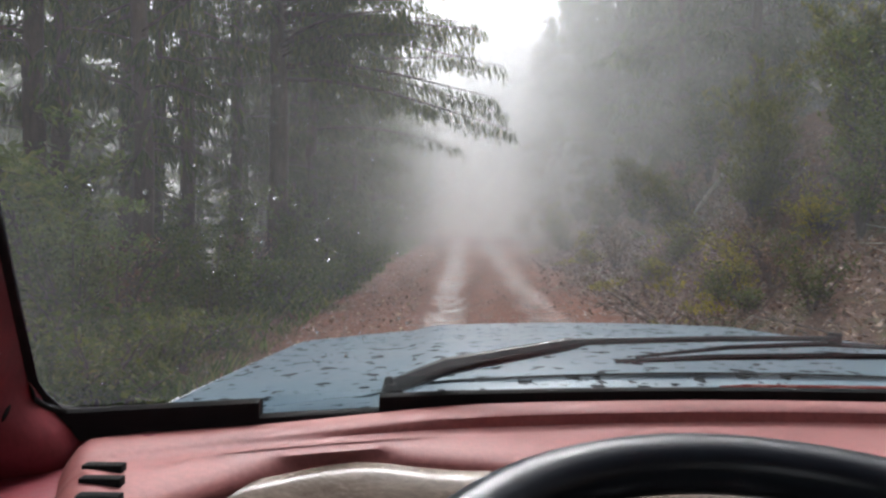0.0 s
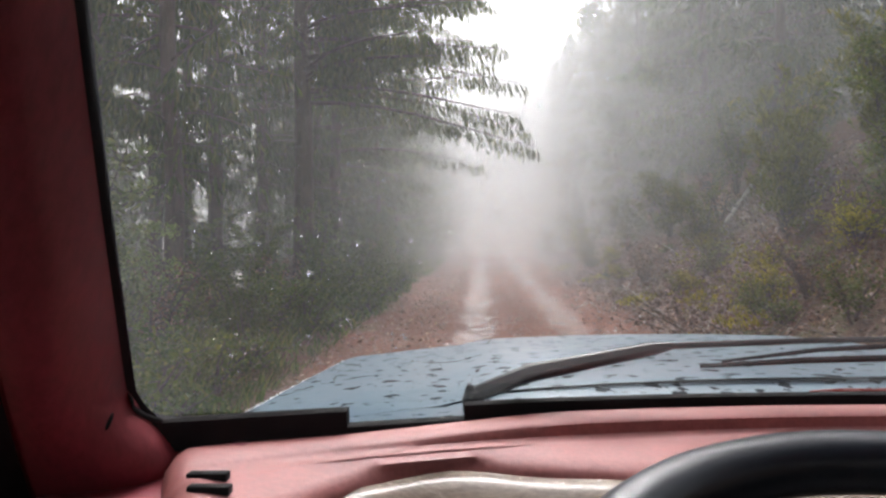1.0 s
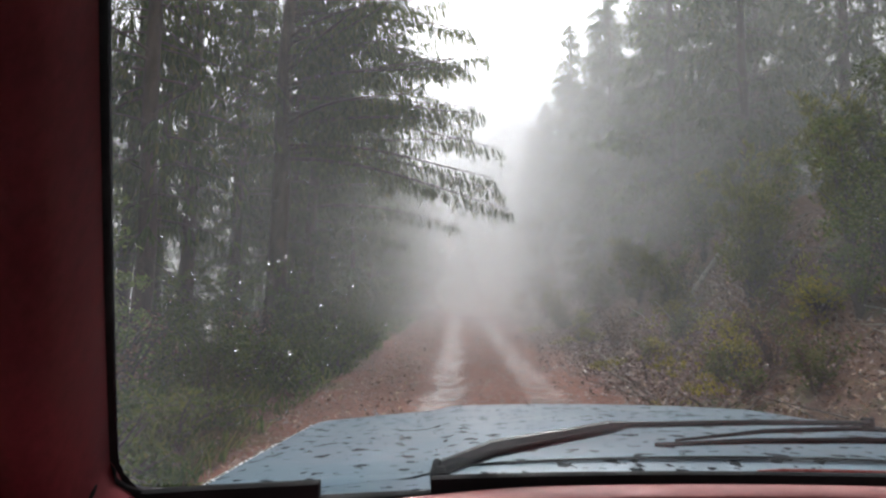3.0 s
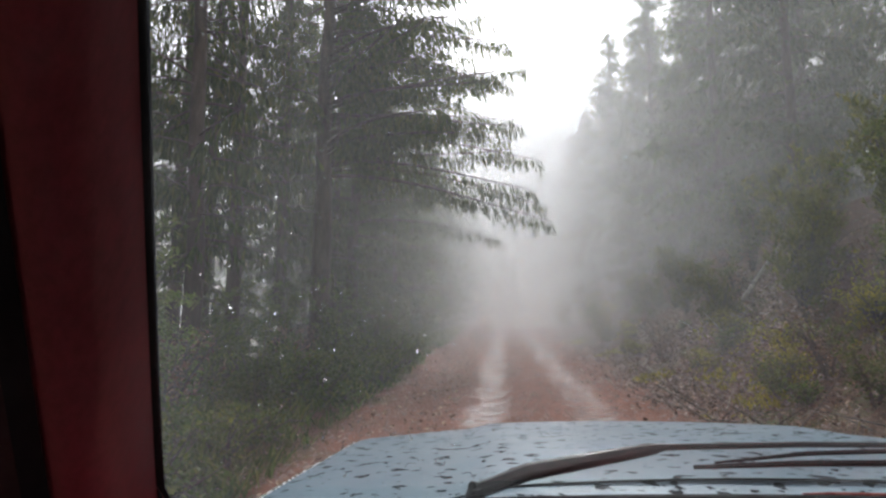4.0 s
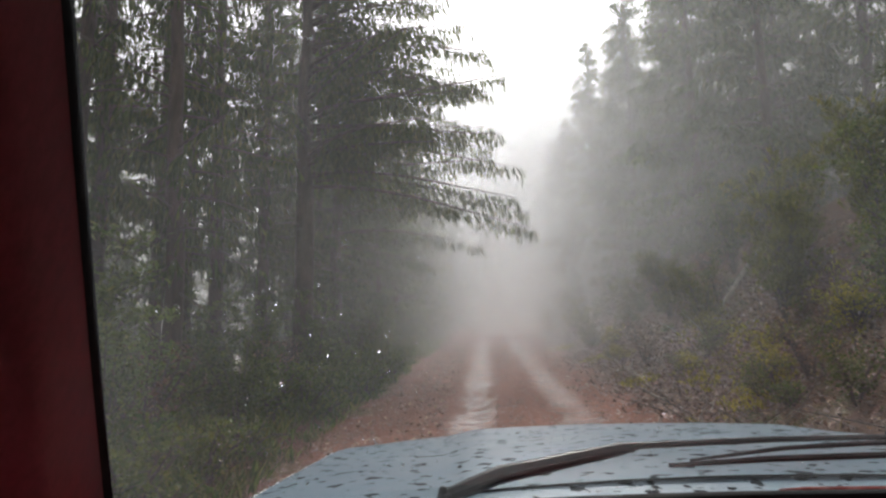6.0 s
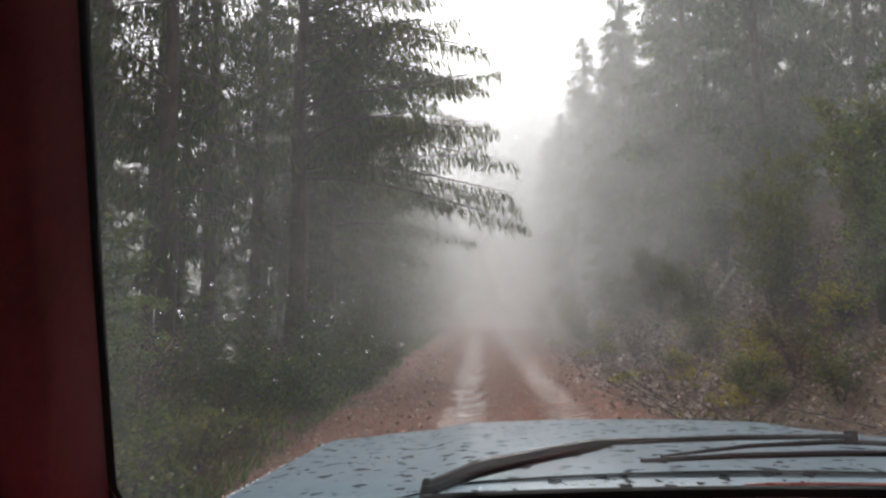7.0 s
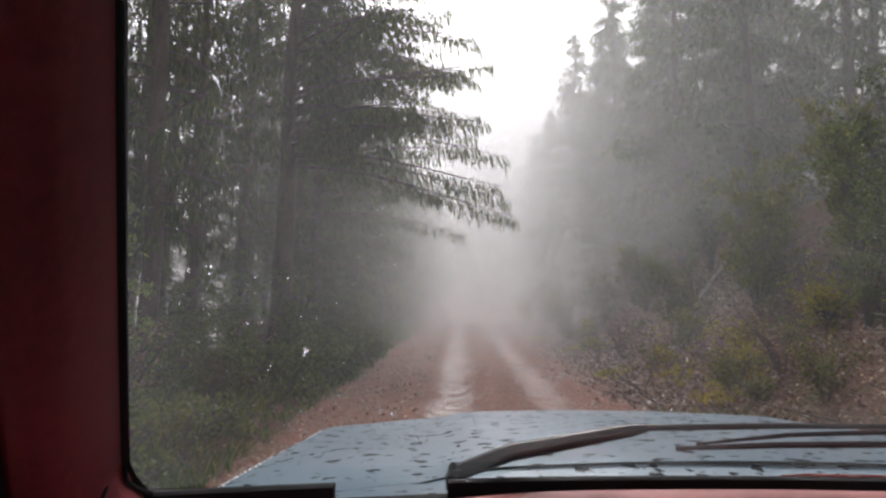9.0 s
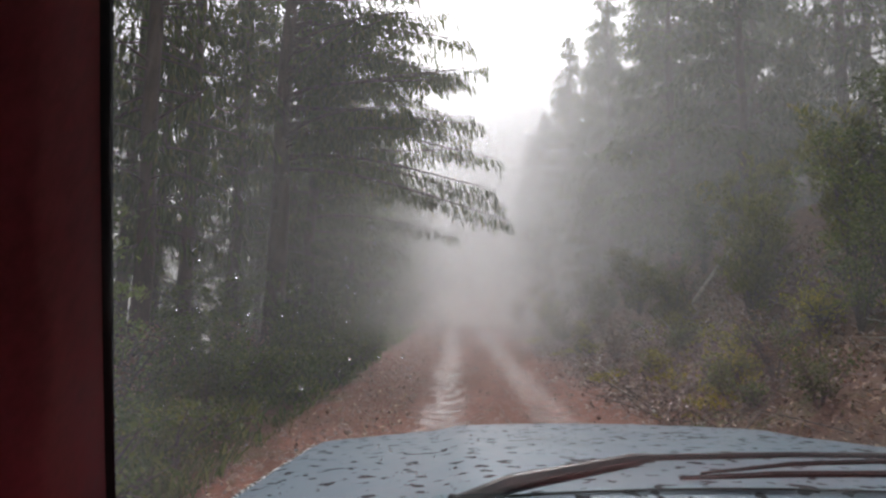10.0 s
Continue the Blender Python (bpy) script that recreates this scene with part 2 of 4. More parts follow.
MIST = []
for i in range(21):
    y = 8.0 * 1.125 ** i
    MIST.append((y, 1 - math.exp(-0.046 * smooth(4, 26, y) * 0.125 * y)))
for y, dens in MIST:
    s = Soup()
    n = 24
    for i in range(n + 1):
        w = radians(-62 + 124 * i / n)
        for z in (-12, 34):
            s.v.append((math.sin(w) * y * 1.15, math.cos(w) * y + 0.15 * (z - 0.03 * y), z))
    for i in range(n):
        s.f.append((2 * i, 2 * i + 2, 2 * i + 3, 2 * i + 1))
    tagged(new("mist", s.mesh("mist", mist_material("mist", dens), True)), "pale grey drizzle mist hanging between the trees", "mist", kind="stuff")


# ---- trees ----
def conifer(seed, height, girth, bare, reach, gap=0.16, blades=5, size=0.13, thick=0.028, lean=0.0, toward=None, whorls=None, sweeps=(), fringe=0.0, taper=0.75):
    """Meshes of one fir: trunk with limbs, dead lower twigs, hanging foliage. toward: (azimuth, factor) lengthens limbs on one side."""
    r = random.Random(seed)
    wood, dead, crown = Soup(), Soup(), Soup()
    bend = [Vector((0, 0, 0))]
    n = 12
    for i in range(1, n + 1):
        bend.append(Vector((lean * (i / n) ** 1.3 + r.uniform(-0.05, 0.05), r.uniform(-0.05, 0.05), height * i / n)))
    bend[0].z = -0.5
    wood.tube(bend, [girth * (1.35 if i == 0 else 1.0) * (1 - i / n) ** 0.85 + 0.012 for i in range(n + 1)], 10)

    def stem(z):
        f = max(0, min(0.999, z / height)) * n
        i = int(f)
        a = bend[i].copy()
        a.z = max(a.z, 0)
        return a.lerp(bend[i + 1], f - i)

    # dead twigs below the crown
    z = 1.0
    while z < bare + 1.2:
        a = r.uniform(0, 6.283)
        out = Vector((math.cos(a), math.sin(a), r.uniform(-0.35, 0.1)))
        L = r.uniform(0.4, 1.7)
        p = stem(z)
        pts = [p + out * (L * k / 3) + Vector((0, 0, -0.12 * L * (k / 3) ** 2)) for k in range(4)]
        dead.tube(pts, [0.018, 0.012, 0.008, 0.003], 4, False)
        for k in range(3):
            q = pts[1].lerp(pts[3], r.random())
            d = (out + Vector((r.uniform(-0.8, 0.8), r.uniform(-0.8, 0.8), r.uniform(-0.6, 0.2)))).normalized()
            dead.tube([q, q + d * r.uniform(0.15, 0.5)], [0.006, 0.002], 3, False)
        z += r.uniform(0.08, 0.22)
    # living limbs
    def limb(z, a, L, lift, droop, curl, hang):
        out = Vector((math.cos(a), math.sin(a), 0))
        side = Vector((-out.y, out.x, 0))
        p0 = stem(z)

        def along(s):
            return p0 + out * (L * s) + side * (L * curl * s * s) + Vector((0, 0, L * (lift * s - droop * s * s + 0.1 * s ** 4)))

        wood.tube([along(k / 6) for k in range(7)], [(0.008 + 0.009 * L) * (1 - 0.88 * k / 6) for k in range(7)], 5, False)
        s = 0.16 if L > 1.2 else 0.05
        flip = 1
        while s < 1.0:
            q = along(s)
            flip = -flip
            tl = (0.2 + 0.32 * min(L, 3.2) * (1.05 - s) * 0.55) * r.uniform(0.6, 1.25)
            down = r.uniform(0.25, 1.15)
            if hang:
                tl, down = hang * r.uniform(0.5, 1.4) * (1.15 - 0.5 * s), r.uniform(0.8, 2.4)
            d = (side * flip * r.uniform(0.25, 1.0) + out * r.uniform(0.2, 0.8) + Vector((0, 0, -down))).normalized()
            for k in range(blades):
                at = q + d * (tl * (k + r.random()) / blades) + Vector((0, 0, -0.12 * tl * (k / blades) ** 2))
                spread = 0.35 if hang else 0.6
                e = (d * r.uniform(0.3, 0.8) + Vector((r.uniform(-spread, spread), r.uniform(-spread, spread), r.uniform(-1.1, -0.3 if hang else 0.1)))).normalized()
                w = e.cross(Vector((r.uniform(-1, 1), r.uniform(-1, 1), r.uniform(-0.3, 1)))).normalized()
                crown.blade(at, e, w, size * r.uniform(0.7, 1.5), thick * r.uniform(0.6, 1.2) * 0.5)
            s += gap * r.uniform(0.7, 1.3) / L

    z = bare
    while z < height - 0.3:
        f = (z - bare) / (height - bare)
        L = reach * (1 - f) ** taper * r.uniform(0.65, 1.1) * min(1, 0.55 + 2.5 * f) + 0.25
        limb(z, r.uniform(0, 6.283), L, r.uniform(0.05, 0.3) - 0.1 * (1 - f), r.uniform(0.18, 0.42), r.uniform(-0.15, 0.15), fringe)
        z += (whorls or 0.16) * r.uniform(0.6, 1.5) * (1 - 0.35 * f)
    # long limbs sweeping out on one side, hung with fringes
    if sweeps:
        low, high, number, azimuth, length = sweeps
        for k in range(number):
            z = low + (high - low) * (k + r.random()) / number
            limb(z, azimuth + r.uniform(-0.75, 0.75), length * r.uniform(0.62, 1.0) * (1.16 - 0.38 * k / number), r.uniform(0.0, 0.3), r.uniform(0.2, 0.46), r.uniform(-0.2, 0.2), 0.46)
    return wood.mesh("trunk", BARK, True), dead.mesh("dead_twigs", DEAD), crown


FIRS = []


def fir_kind(material, **k):
    trunk, twigs, crown = conifer(**k)
    FIRS.append((trunk, twigs, crown.mesh("crown", material)))
    return len(FIRS) - 1


HERO = fir_kind(NEEDLE, seed=3, height=19, girth=0.28, bare=5.4, reach=2.8, gap=0.06, blades=9, size=0.17, thick=0.036, sweeps=(5.0, 13.4, 74, -0.1, 5.6), whorls=0.12, fringe=0.34)
HERO_B = fir_kind(NEEDLE, seed=8, height=17, girth=0.24, bare=2.4, reach=2.8, gap=0.08, blades=7, size=0.19, thick=0.04, sweeps=(4.0, 12.0, 18, 0.0, 4.8), whorls=0.12, fringe=0.3)
NEAR = [fir_kind(NEEDLE, seed=11 + i, height=16 + 2 * i, girth=0.17 + 0.025 * i, bare=2.7 + 0.9 * i, reach=2.4, gap=0.1, blades=7, size=0.2, thick=0.04, lean=0.3 * (i - 1), whorls=0.115, fringe=0.28) for i in range(3)]
MID = [fir_kind(NEEDLE_PALE, seed=31 + i, height=15 + 2.5 * i, girth=0.2, bare=0.7 + 0.4 * i, reach=2.7 + 0.2 * i, gap=0.15, blades=6, size=0.3, thick=0.07, whorls=0.13) for i in range(3)]
YOUNG = [fir_kind(NEEDLE_PALE, seed=71 + i, height=8.5 + 2.5 * i, girth=0.11, bare=0.35, reach=2.0 + 0.3 * i, gap=0.13, blades=6, size=0.26, thick=0.06, whorls=0.11) for i in range(2)]
CONES = [fir_kind(NEEDLE_PALE, seed=91 + i, height=13.2 + 0.9 * i, girth=0.15, bare=0.3, reach=2.7 + 0.15 * i, gap=0.12, blades=6, size=0.27, thick=0.06, whorls=0.1, taper=1.0) for i in range(2)]
FAR = [fir_kind(NEEDLE_PALE, seed=51 + i, height=16 + 3 * i, girth=0.22, bare=0.5, reach=3.0, gap=0.26, blades=5, size=0.5, thick=0.14, whorls=0.24) for i in range(3)]


def plant_fir(kind, x, y, turn, size=1.0, label="", group="forest firs"):
    trunk, twigs, crown = FIRS[kind]
    t = thing("fir_tree", label or "tall dark green fir with drooping wet branches in mist", "tree", group=group)
    x += 0.019 * (y - 5)
    t.matrix_basis = Matrix.Translation((x, y, land(x, y))) @ Matrix.Rotation(turn, 4, "Z") @ Matrix.Diagonal((size, size, size, 1))
    child("trunk", trunk, t)
    child("dead_twigs", twigs, t)
    child("crown", crown, t)
    return t


rt = random.Random(5)
plant_fir(HERO, -4.7, 17.4, 0, 1.0, "old fir with fringed branches drooping across the track")
plant_fir(HERO_B, -5.2, 23.5, 0.1, 1.0, "old fir with fringed branches drooping across the track")
plant_fir(NEAR[0], -5.3, 11.2, 1.0, 1.0)
plant_fir(NEAR[1], -6.5, 15.8, 2.0, 1.0)
plant_fir(NEAR[2], -7.3, 11.3, 0.4, 0.9)
for x, y in ((-8.6, 14.2), (-10.8, 12.2), (-9.4, 18.5), (-7.9, 17.2), (-6.9, 20.5), (-8.2, 24.0), (-5.9, 23.4), (-9.6, 9.0)):
    plant_fir(rt.choice(NEAR), x, y, rt.uniform(0, 6.28), rt.uniform(0.85, 1.1))
for x, y in ((-5.4, 27.5), (-8.8, 29.5), (-5.6, 33.0), (-8.5, 35.0), (-5.0, 39.0), (-8.0, 42.0), (-12.0, 37.0)):
    plant_fir(rt.choice(MID), x, y, rt.uniform(0, 6.28), rt.uniform(0.85, 1.1), "mist-veiled fir beside the verge of the track")
for x, y in ((11.2, 18.0), (10.9, 22.6), (11.4, 27.0), (10.6, 31.5), (11.0, 36.0), (10.4, 41.0), (13.6, 16.0), (14.0, 21.0), (13.6, 25.5), (14.2, 30.0), (13.4, 34.5), (12.6, 13.6)):
    plant_fir(rt.choice(MID), x, y, rt.uniform(0, 6.28), rt.uniform(0.85, 1.1), "grey-green fir on top of the leafy bank")
for i, (u, y) in enumerate(((7.3, 17.6), (6.6, 21.4), (6.9, 24.6), (6.2, 28.6), (6.5, 32.6), (5.9, 37.0), (6.3, 41.5), (5.8, 46.5), (6.1, 52.0), (5.7, 58.0), (5.9, 65.0))):
    plant_fir(CONES[i % 2], centre(y) + u - 0.019 * (y - 5), y, rt.uniform(0, 6.28), rt.uniform(0.92, 1.08), "cone-shaped fir on the bank above the track")
for x, y in ((-4.6, 46), (-7.5, 48), (-4.2, 53), (-6.9, 57), (-3.0, 62), (-5.9, 66), (-1.9, 72), (-4.6, 76), (-10.5, 52), (-11, 62), (-14, 45), (-15, 56), 
             (9.6, 46), (9.4, 51), (9.6, 58), (8.4, 71), (10.2, 67), (9.2, 79), (12, 76), (12.5, 41), (13, 52), (13, 61), (16, 30), (17, 22), (16.5, 38), (17, 47),
             (0.4, 74), (2.4, 80), (4.6, 77), (6.6, 83), (12.5, 88), (-7, 84), (-3.5, 82), (15.5, 14), (18, 18)):
    plant_fir(rt.choice(FAR), x, y, rt.uniform(0, 6.28), rt.uniform(0.5, 0.75), "pale fir fading into the mist along the track", "distant firs")
for x, y, k, s in ((5.6, 26.4, 0, 0.6), (5.2, 34.8, 0, 0.7), (5.1, 44.0, 0, 0.75), (-4.3, 27.4, 0, 0.95), (-4.0, 31.0, 0, 1.1), (-4.5, 34.4, 1, 0.9), (-3.8, 38.0, 1, 0.95), (-3.9, 42.0, 1, 1.0), (-3.4, 46.0, 1, 1.0), (-2.9, 55.0, 1, 1.1), (-2.3, 65.0, 1, 1.2), (-5.6, 25.5, 0, 1.0)):
    plant_fir(YOUNG[k], x, y, rt.uniform(0, 6.28), s, "young cone-shaped fir at the edge of the track", "young firs")
# the wood closing in on the downhill side
for i in range(20):
    x, y = -12 - 9 * rt.random(), 9 + 1.4 * i
    plant_fir(rt.choice(MID), x, y, rt.uniform(0, 6.28), rt.uniform(0.7, 1.0), "dark fir standing deep in the wood", "forest firs")
# the wood behind the vehicle
for i in range(26):
    s = -1 if i % 2 else 1
    y = 6 - i * 1.7
    plant_fir(rt.choice(FAR), centre(y) + s * rt.uniform(6.5, 10) - (0.5 if s < 0 else -1), y, rt.uniform(0, 6.28), rt.uniform(0.85, 1.1), "fir standing in the wood beside the track", "distant firs")


# ---- shrubs ----
def shrub(seed, height, spread, leaves, size, width, upright=0.3):
    r = random.Random(seed)
    wood, leaf = Soup(), Soup()
    tips = []
    for i in range(9):
        a = r.uniform(0, 6.283)
        o = Vector((math.cos(a), math.sin(a), 0)) * spread * r.uniform(0.3, 1.0)
        top = o + Vector((0, 0, height * r.uniform(0.55, 1.0)))
        mid = o * 0.4 + Vector((0, 0, top.z * 0.55))
        wood.tube([Vector((0, 0, -0.1)), mid, top], [0.022, 0.013, 0.003], 5, False)
        for k in range(7):
            q = mid.lerp(top, r.random()) if k > 2 else Vector((0, 0, 0)).lerp(mid, r.uniform(0.4, 1))
            d = Vector((r.uniform(-1, 1), r.uniform(-1, 1), r.uniform(-0.2, 0.9))).normalized()
            e = q + d * spread * r.uniform(0.25, 0.6)
            wood.tube([q, e], [0.007, 0.002], 3, False)
            tips.append((q, e))
    for i in range(leaves):
        q, e = r.choice(tips)
        p = q.lerp(e, r.random() ** 0.6) + Vector((r.gauss(0, 0.05), r.gauss(0, 0.05), r.gauss(0, 0.05)))
        d = Vector((r.uniform(-1, 1), r.uniform(-1, 1), r.uniform(-0.7, 0.8) + upright)).normalized()
        w = d.cross(Vector((r.uniform(-1, 1), r.uniform(-1, 1), r.uniform(0, 1)))).normalized()
        leaf.blade(p, d, w, size * r.uniform(0.6, 1.4), width * r.uniform(0.6, 1.2), 0.01)
    return wood, leaf


SHRUBS = {}
for key, mat, args in (("leafy", LEAF, (1, 1.7, 0.8, 1500, 0.085, 0.02)), ("tall", LEAF, (2, 2.6, 1.0, 2400, 0.09, 0.02)), ("broom", BROOM, (3, 1.7, 0.85, 3000, 0.13, 0.014, 0.9)),
                       ("low", LEAF, (4, 0.8, 0.6, 900, 0.07, 0.02)), ("weed", FERN, (7, 0.42, 0.42, 420, 0.075, 0.024)), ("moss", MOSS, (6, 0.4, 0.5, 700, 0.07, 0.016)), ("bright", BRIGHTLEAF, (12, 2.4, 0.95, 2600, 0.1, 0.022)), ("rusty", LITTER, (5, 1.3, 0.7, 500, 0.07, 0.018))):
    wd, lf = shrub(*args)
    SHRUBS[key] = (wd.mesh("stems", DEAD), lf.mesh("foliage", mat))


def plant_shrub(key, x, y, size, label):
    st, fo = SHRUBS[key]
    t = thing("shrub", label, "shrub", group="verge shrubs")
    t.matrix_basis = Matrix.Translation((x, y, land(x, y) - 0.03)) @ Matrix.Rotation(rt.uniform(0, 6.28), 4, "Z") @ Matrix.Diagonal((size, size, size * rt.uniform(0.85, 1.15), 1))
    child("stems", st, t)
    child("foliage", fo, t)


for y in np.arange(6.0, 44, 0.7):
    y = float(y)
    plant_shrub(rt.choice(("leafy", "low", "tall", "leafy", "low", "rusty")), centre(y) - rt.uniform(3.5, 5.4), y, rt.uniform(0.5, 1.0), "green leafy shrub growing along the grassy verge")
for y in np.arange(8, 30, 1.5):
    y = float(y)
    plant_shrub(rt.choice(("leafy", "tall", "rusty")), centre(y) - rt.uniform(5.4, 8.5), y, rt.uniform(0.8, 1.2), "dark undergrowth shrub between the fir trunks")
for x, y, s, k in ((5.3, 11.2, 1.1, "broom"), (6.4, 10.2, 1.2, "broom"), (6.1, 12.6, 1.25, "broom"), (5.0, 14.2, 1.0, "broom"), (6.3, 15.6, 1.2, "leafy"), (5.4, 17.8, 1.1, "broom"), (6.6, 18.5, 1.2, "leafy"),
                   (5.0, 21.0, 0.9, "broom"), (6.3, 22.5, 1.2, "leafy"), (4.3, 24.0, 0.8, "broom"), (5.6, 26.0, 1.1, "leafy"), (4.6, 29.0, 0.9, "broom"), (5.2, 33, 1.1, "leafy"), (4.4, 37, 0.9, "broom"), (5.0, 42, 1.1, "leafy"),
                   (7.4, 9.0, 1.2, "leafy"), (7.6, 12.2, 1.1, "leafy"), (7.3, 14.3, 1.1, "rusty"), (8.6, 11.0, 1.3, "tall"), (3.9, 18.6, 0.5, "low"), (4.1, 13.0, 0.55, "low"), (4.9, 9.6, 0.6, "low")):
    plant_shrub(k, x, y, s, "yellow-green broom bush on the bank" if k == "broom" else "green shrub rooted in the leafy bank")

for x, y, s in ((-5.0, 8.2, 1.35), (-5.9, 9.2, 1.4), (-4.3, 7.6, 0.75), (-4.6, 9.3, 0.8)):
    plant_shrub("bright", x, y, s, "tall bush with pale green leaves on the verge")
for i in range(80):
    y = 4.6 + 22 * rt.random() ** 1.4
    plant_shrub(rt.choice(("weed", "weed", "low")), centre(y) - rt.uniform(2.85, 4.6), y, rt.uniform(0.5, 1.15), "bright green leafy weed clump on the verge")
for i in range(26):
    y = 4 + 24 * rt.random()
    plant_shrub(rt.choice(("weed", "low", "rusty")), centre(y) + rt.uniform(2.9, 6.0), y, rt.uniform(0.5, 1.0), "low green clump among the leaves on the bank")
for x, y, s in ((4.4, 9.7, 1.0), (4.8, 10.6, 1.2), (5.3, 9.2, 1.1), (4.2, 12.6, 0.9), (4.9, 13.3, 1.0), (4.0, 17.5, 1.1), (4.5, 20.5, 1.1)):
    plant_shrub("moss", x, y, s, "bright yellow bracken clump on the bank")
for x, y, s in ((5.9, 8.6, 1.0), (6.6, 9.4, 1.2), (5.2, 8.2, 0.6)):
    plant_shrub("tall", x, y, s, "dense dark green bush on the lower bank")
# fallen pale log leaning on the bank
s = Soup()
a, c = Vector((5.0, 14.2, land(5.0, 14.2) - 0.05)), Vector((8.6, 16.6, land(8.6, 16.6) + 0.8))
s.tube([a.lerp(c, k / 5) + Vector((0, 0, 0.05 * math.sin(k))) for k in range(6)], [0.05, 0.048, 0.044, 0.04, 0.033, 0.02], 8)
tagged(new("fallen_log", s.mesh("fallen_log", PALEWOOD, True)), "thin pale barkless log fallen across the bank", "log")
s = Soup()
a, c = Vector((6.1, 9.0, land(6.1, 9.0) - 0.05)), Vector((7.6, 9.8, land(7.6, 9.8) + 1.1))
s.tube([a.lerp(c, k / 4) + Vector((0, 0, 0.04 * math.sin(2 * k))) for k in range(5)], [0.034, 0.032, 0.028, 0.022, 0.012], 8)
tagged(new("leaning_branch", s.mesh("leaning_branch", PALEWOOD, True)), "broken pale branch leaning out of the bank bushes", "branch")


# ---- grass, ferns, litter, stones ----
def scatter(name, label, category, material, count, seed, place, build):
    r = random.Random(seed)
    s = Soup()
    for i in range(count):
        x, y = place(r)
        build(s, r, Vector((x, y, land(x, y))))
    return tagged(new(name, s.mesh(name, material)), label, category, kind="stuff")


def tuft(low, high, width, count):
    def build(s, r, p):
        for k in range(count):
            d = Vector((r.gauss(0, 0.45), r.gauss(0, 0.45), 1)).normalized()
            w = Vector((r.uniform(-1, 1), r.uniform(-1, 1), 0)).normalized()
            L = r.uniform(low, high)
            s.blade(p + Vector((r.gauss(0, 0.06), r.gauss(0, 0.06), -0.01)), d, w, L, width, L * 0.2)
    return build


def flat_leaf(s, r, p):
    d = Vector((r.uniform(-1, 1), r.uniform(-1, 1), r.uniform(-0.1, 0.35))).normalized()
    w = d.cross(Vector((r.gauss(0, 0.4), r.gauss(0, 0.4), 1))).normalized()
    s.blade(p + Vector((0, 0, 0.012)), d, w, r.uniform(0.035, 0.1), r.uniform(0.011, 0.03), -r.uniform(0, 0.02))


def pebble(s, r, p):
    if abs(abs(p.x - centre(p.y)) - 0.78) < 0.3:
        return
    b = len(s.v)
    q = r.uniform(0.008, 0.034) * (1.8 if r.random() < 0.1 else 1)
    for k in range(5):
        a = 1.2566 * k + r.uniform(-0.3, 0.3)
        s.v.append((p.x + q * math.cos(a) * r.uniform(0.7, 1.3), p.y + q * math.sin(a) * r.uniform(0.7, 1.3), p.z - 0.005))
    s.v.append((p.x + r.uniform(-0.3, 0.3) * q, p.y, p.z + q * r.uniform(0.5, 0.9)))
    for k in range(5):
        s.f.append((b + k, b + (k + 1) % 5, b + 5))


def left_verge(r):
    y = 5 + 40 * r.random() ** 1.7
    return centre(y) - 2.75 - abs(r.gauss(0, 0.9)), y


def right_foot(r):
    y = 3.5 + 33 * r.random() ** 1.5
    return centre(y) + 2.2 + 4.8 * r.random(), y


def deep_left(r):
    y = 5 + 30 * r.random() ** 1.3
    return centre(y) - 3.2 - 6 * r.random(), y


scatter("verge_grass", "green and straw-coloured grass along the track edge", "grass", GRASS, 1700, 1, left_verge, tuft(0.05, 0.2, 0.006, 8))
scatter("verge_ferns", "bright green fern fronds in the verge", "ferns", FERN, 260, 2, left_verge, tuft(0.15, 0.4, 0.02, 9))
scatter("undergrowth", "dark green ground plants under the firs", "undergrowth", LEAF, 3000, 3, deep_left, tuft(0.15, 0.6, 0.02, 8))
scatter("bank_grass", "thin grass and stalks on the bank", "grass", GRASS, 450, 4, right_foot, tuft(0.1, 0.35, 0.006, 6))
scatter("fallen_leaves", "wet brown fallen leaves covering the bank", "leaf litter", LITTER, 42000, 5, right_foot, flat_leaf)


def pale_leaf(s, r, p):
    d = Vector((r.uniform(-1, 1), r.uniform(-1, 1), r.uniform(-0.1, 0.4))).normalized()
    w = d.cross(Vector((r.gauss(0, 0.5), r.gauss(0, 0.5), 1))).normalized()
    s.blade(p + Vector((0, 0, 0.02)), d, w, r.uniform(0.05, 0.11), r.uniform(0.018, 0.038), -r.uniform(0, 0.03))


LEAF_DRIFTS = [(3.5, 10.5), (4.2, 12.0), (4.6, 10.8), (3.4, 14.0), (4.4, 15.8), (5.6, 12.2), (3.6, 18.5), (4.6, 8.8), (5.8, 14.2), (4.0, 22.0)]


def drift(r):
    x, y = r.choice(LEAF_DRIFTS)
    return x + r.gauss(0, 0.6), y + r.gauss(0, 1.1)


def stick(s, r, p):
    d = Vector((r.uniform(-1, 1), r.uniform(-1, 1), r.uniform(-0.1, 0.5))).normalized()
    L = r.uniform(0.25, 1.3)
    pts = [p + d * (L * k / 3) + Vector((r.gauss(0, 0.03), r.gauss(0, 0.03), 0.03 + 0.02 * k)) for k in range(4)]
    s.tube(pts, [0.011, 0.009, 0.006, 0.002], 4, False)


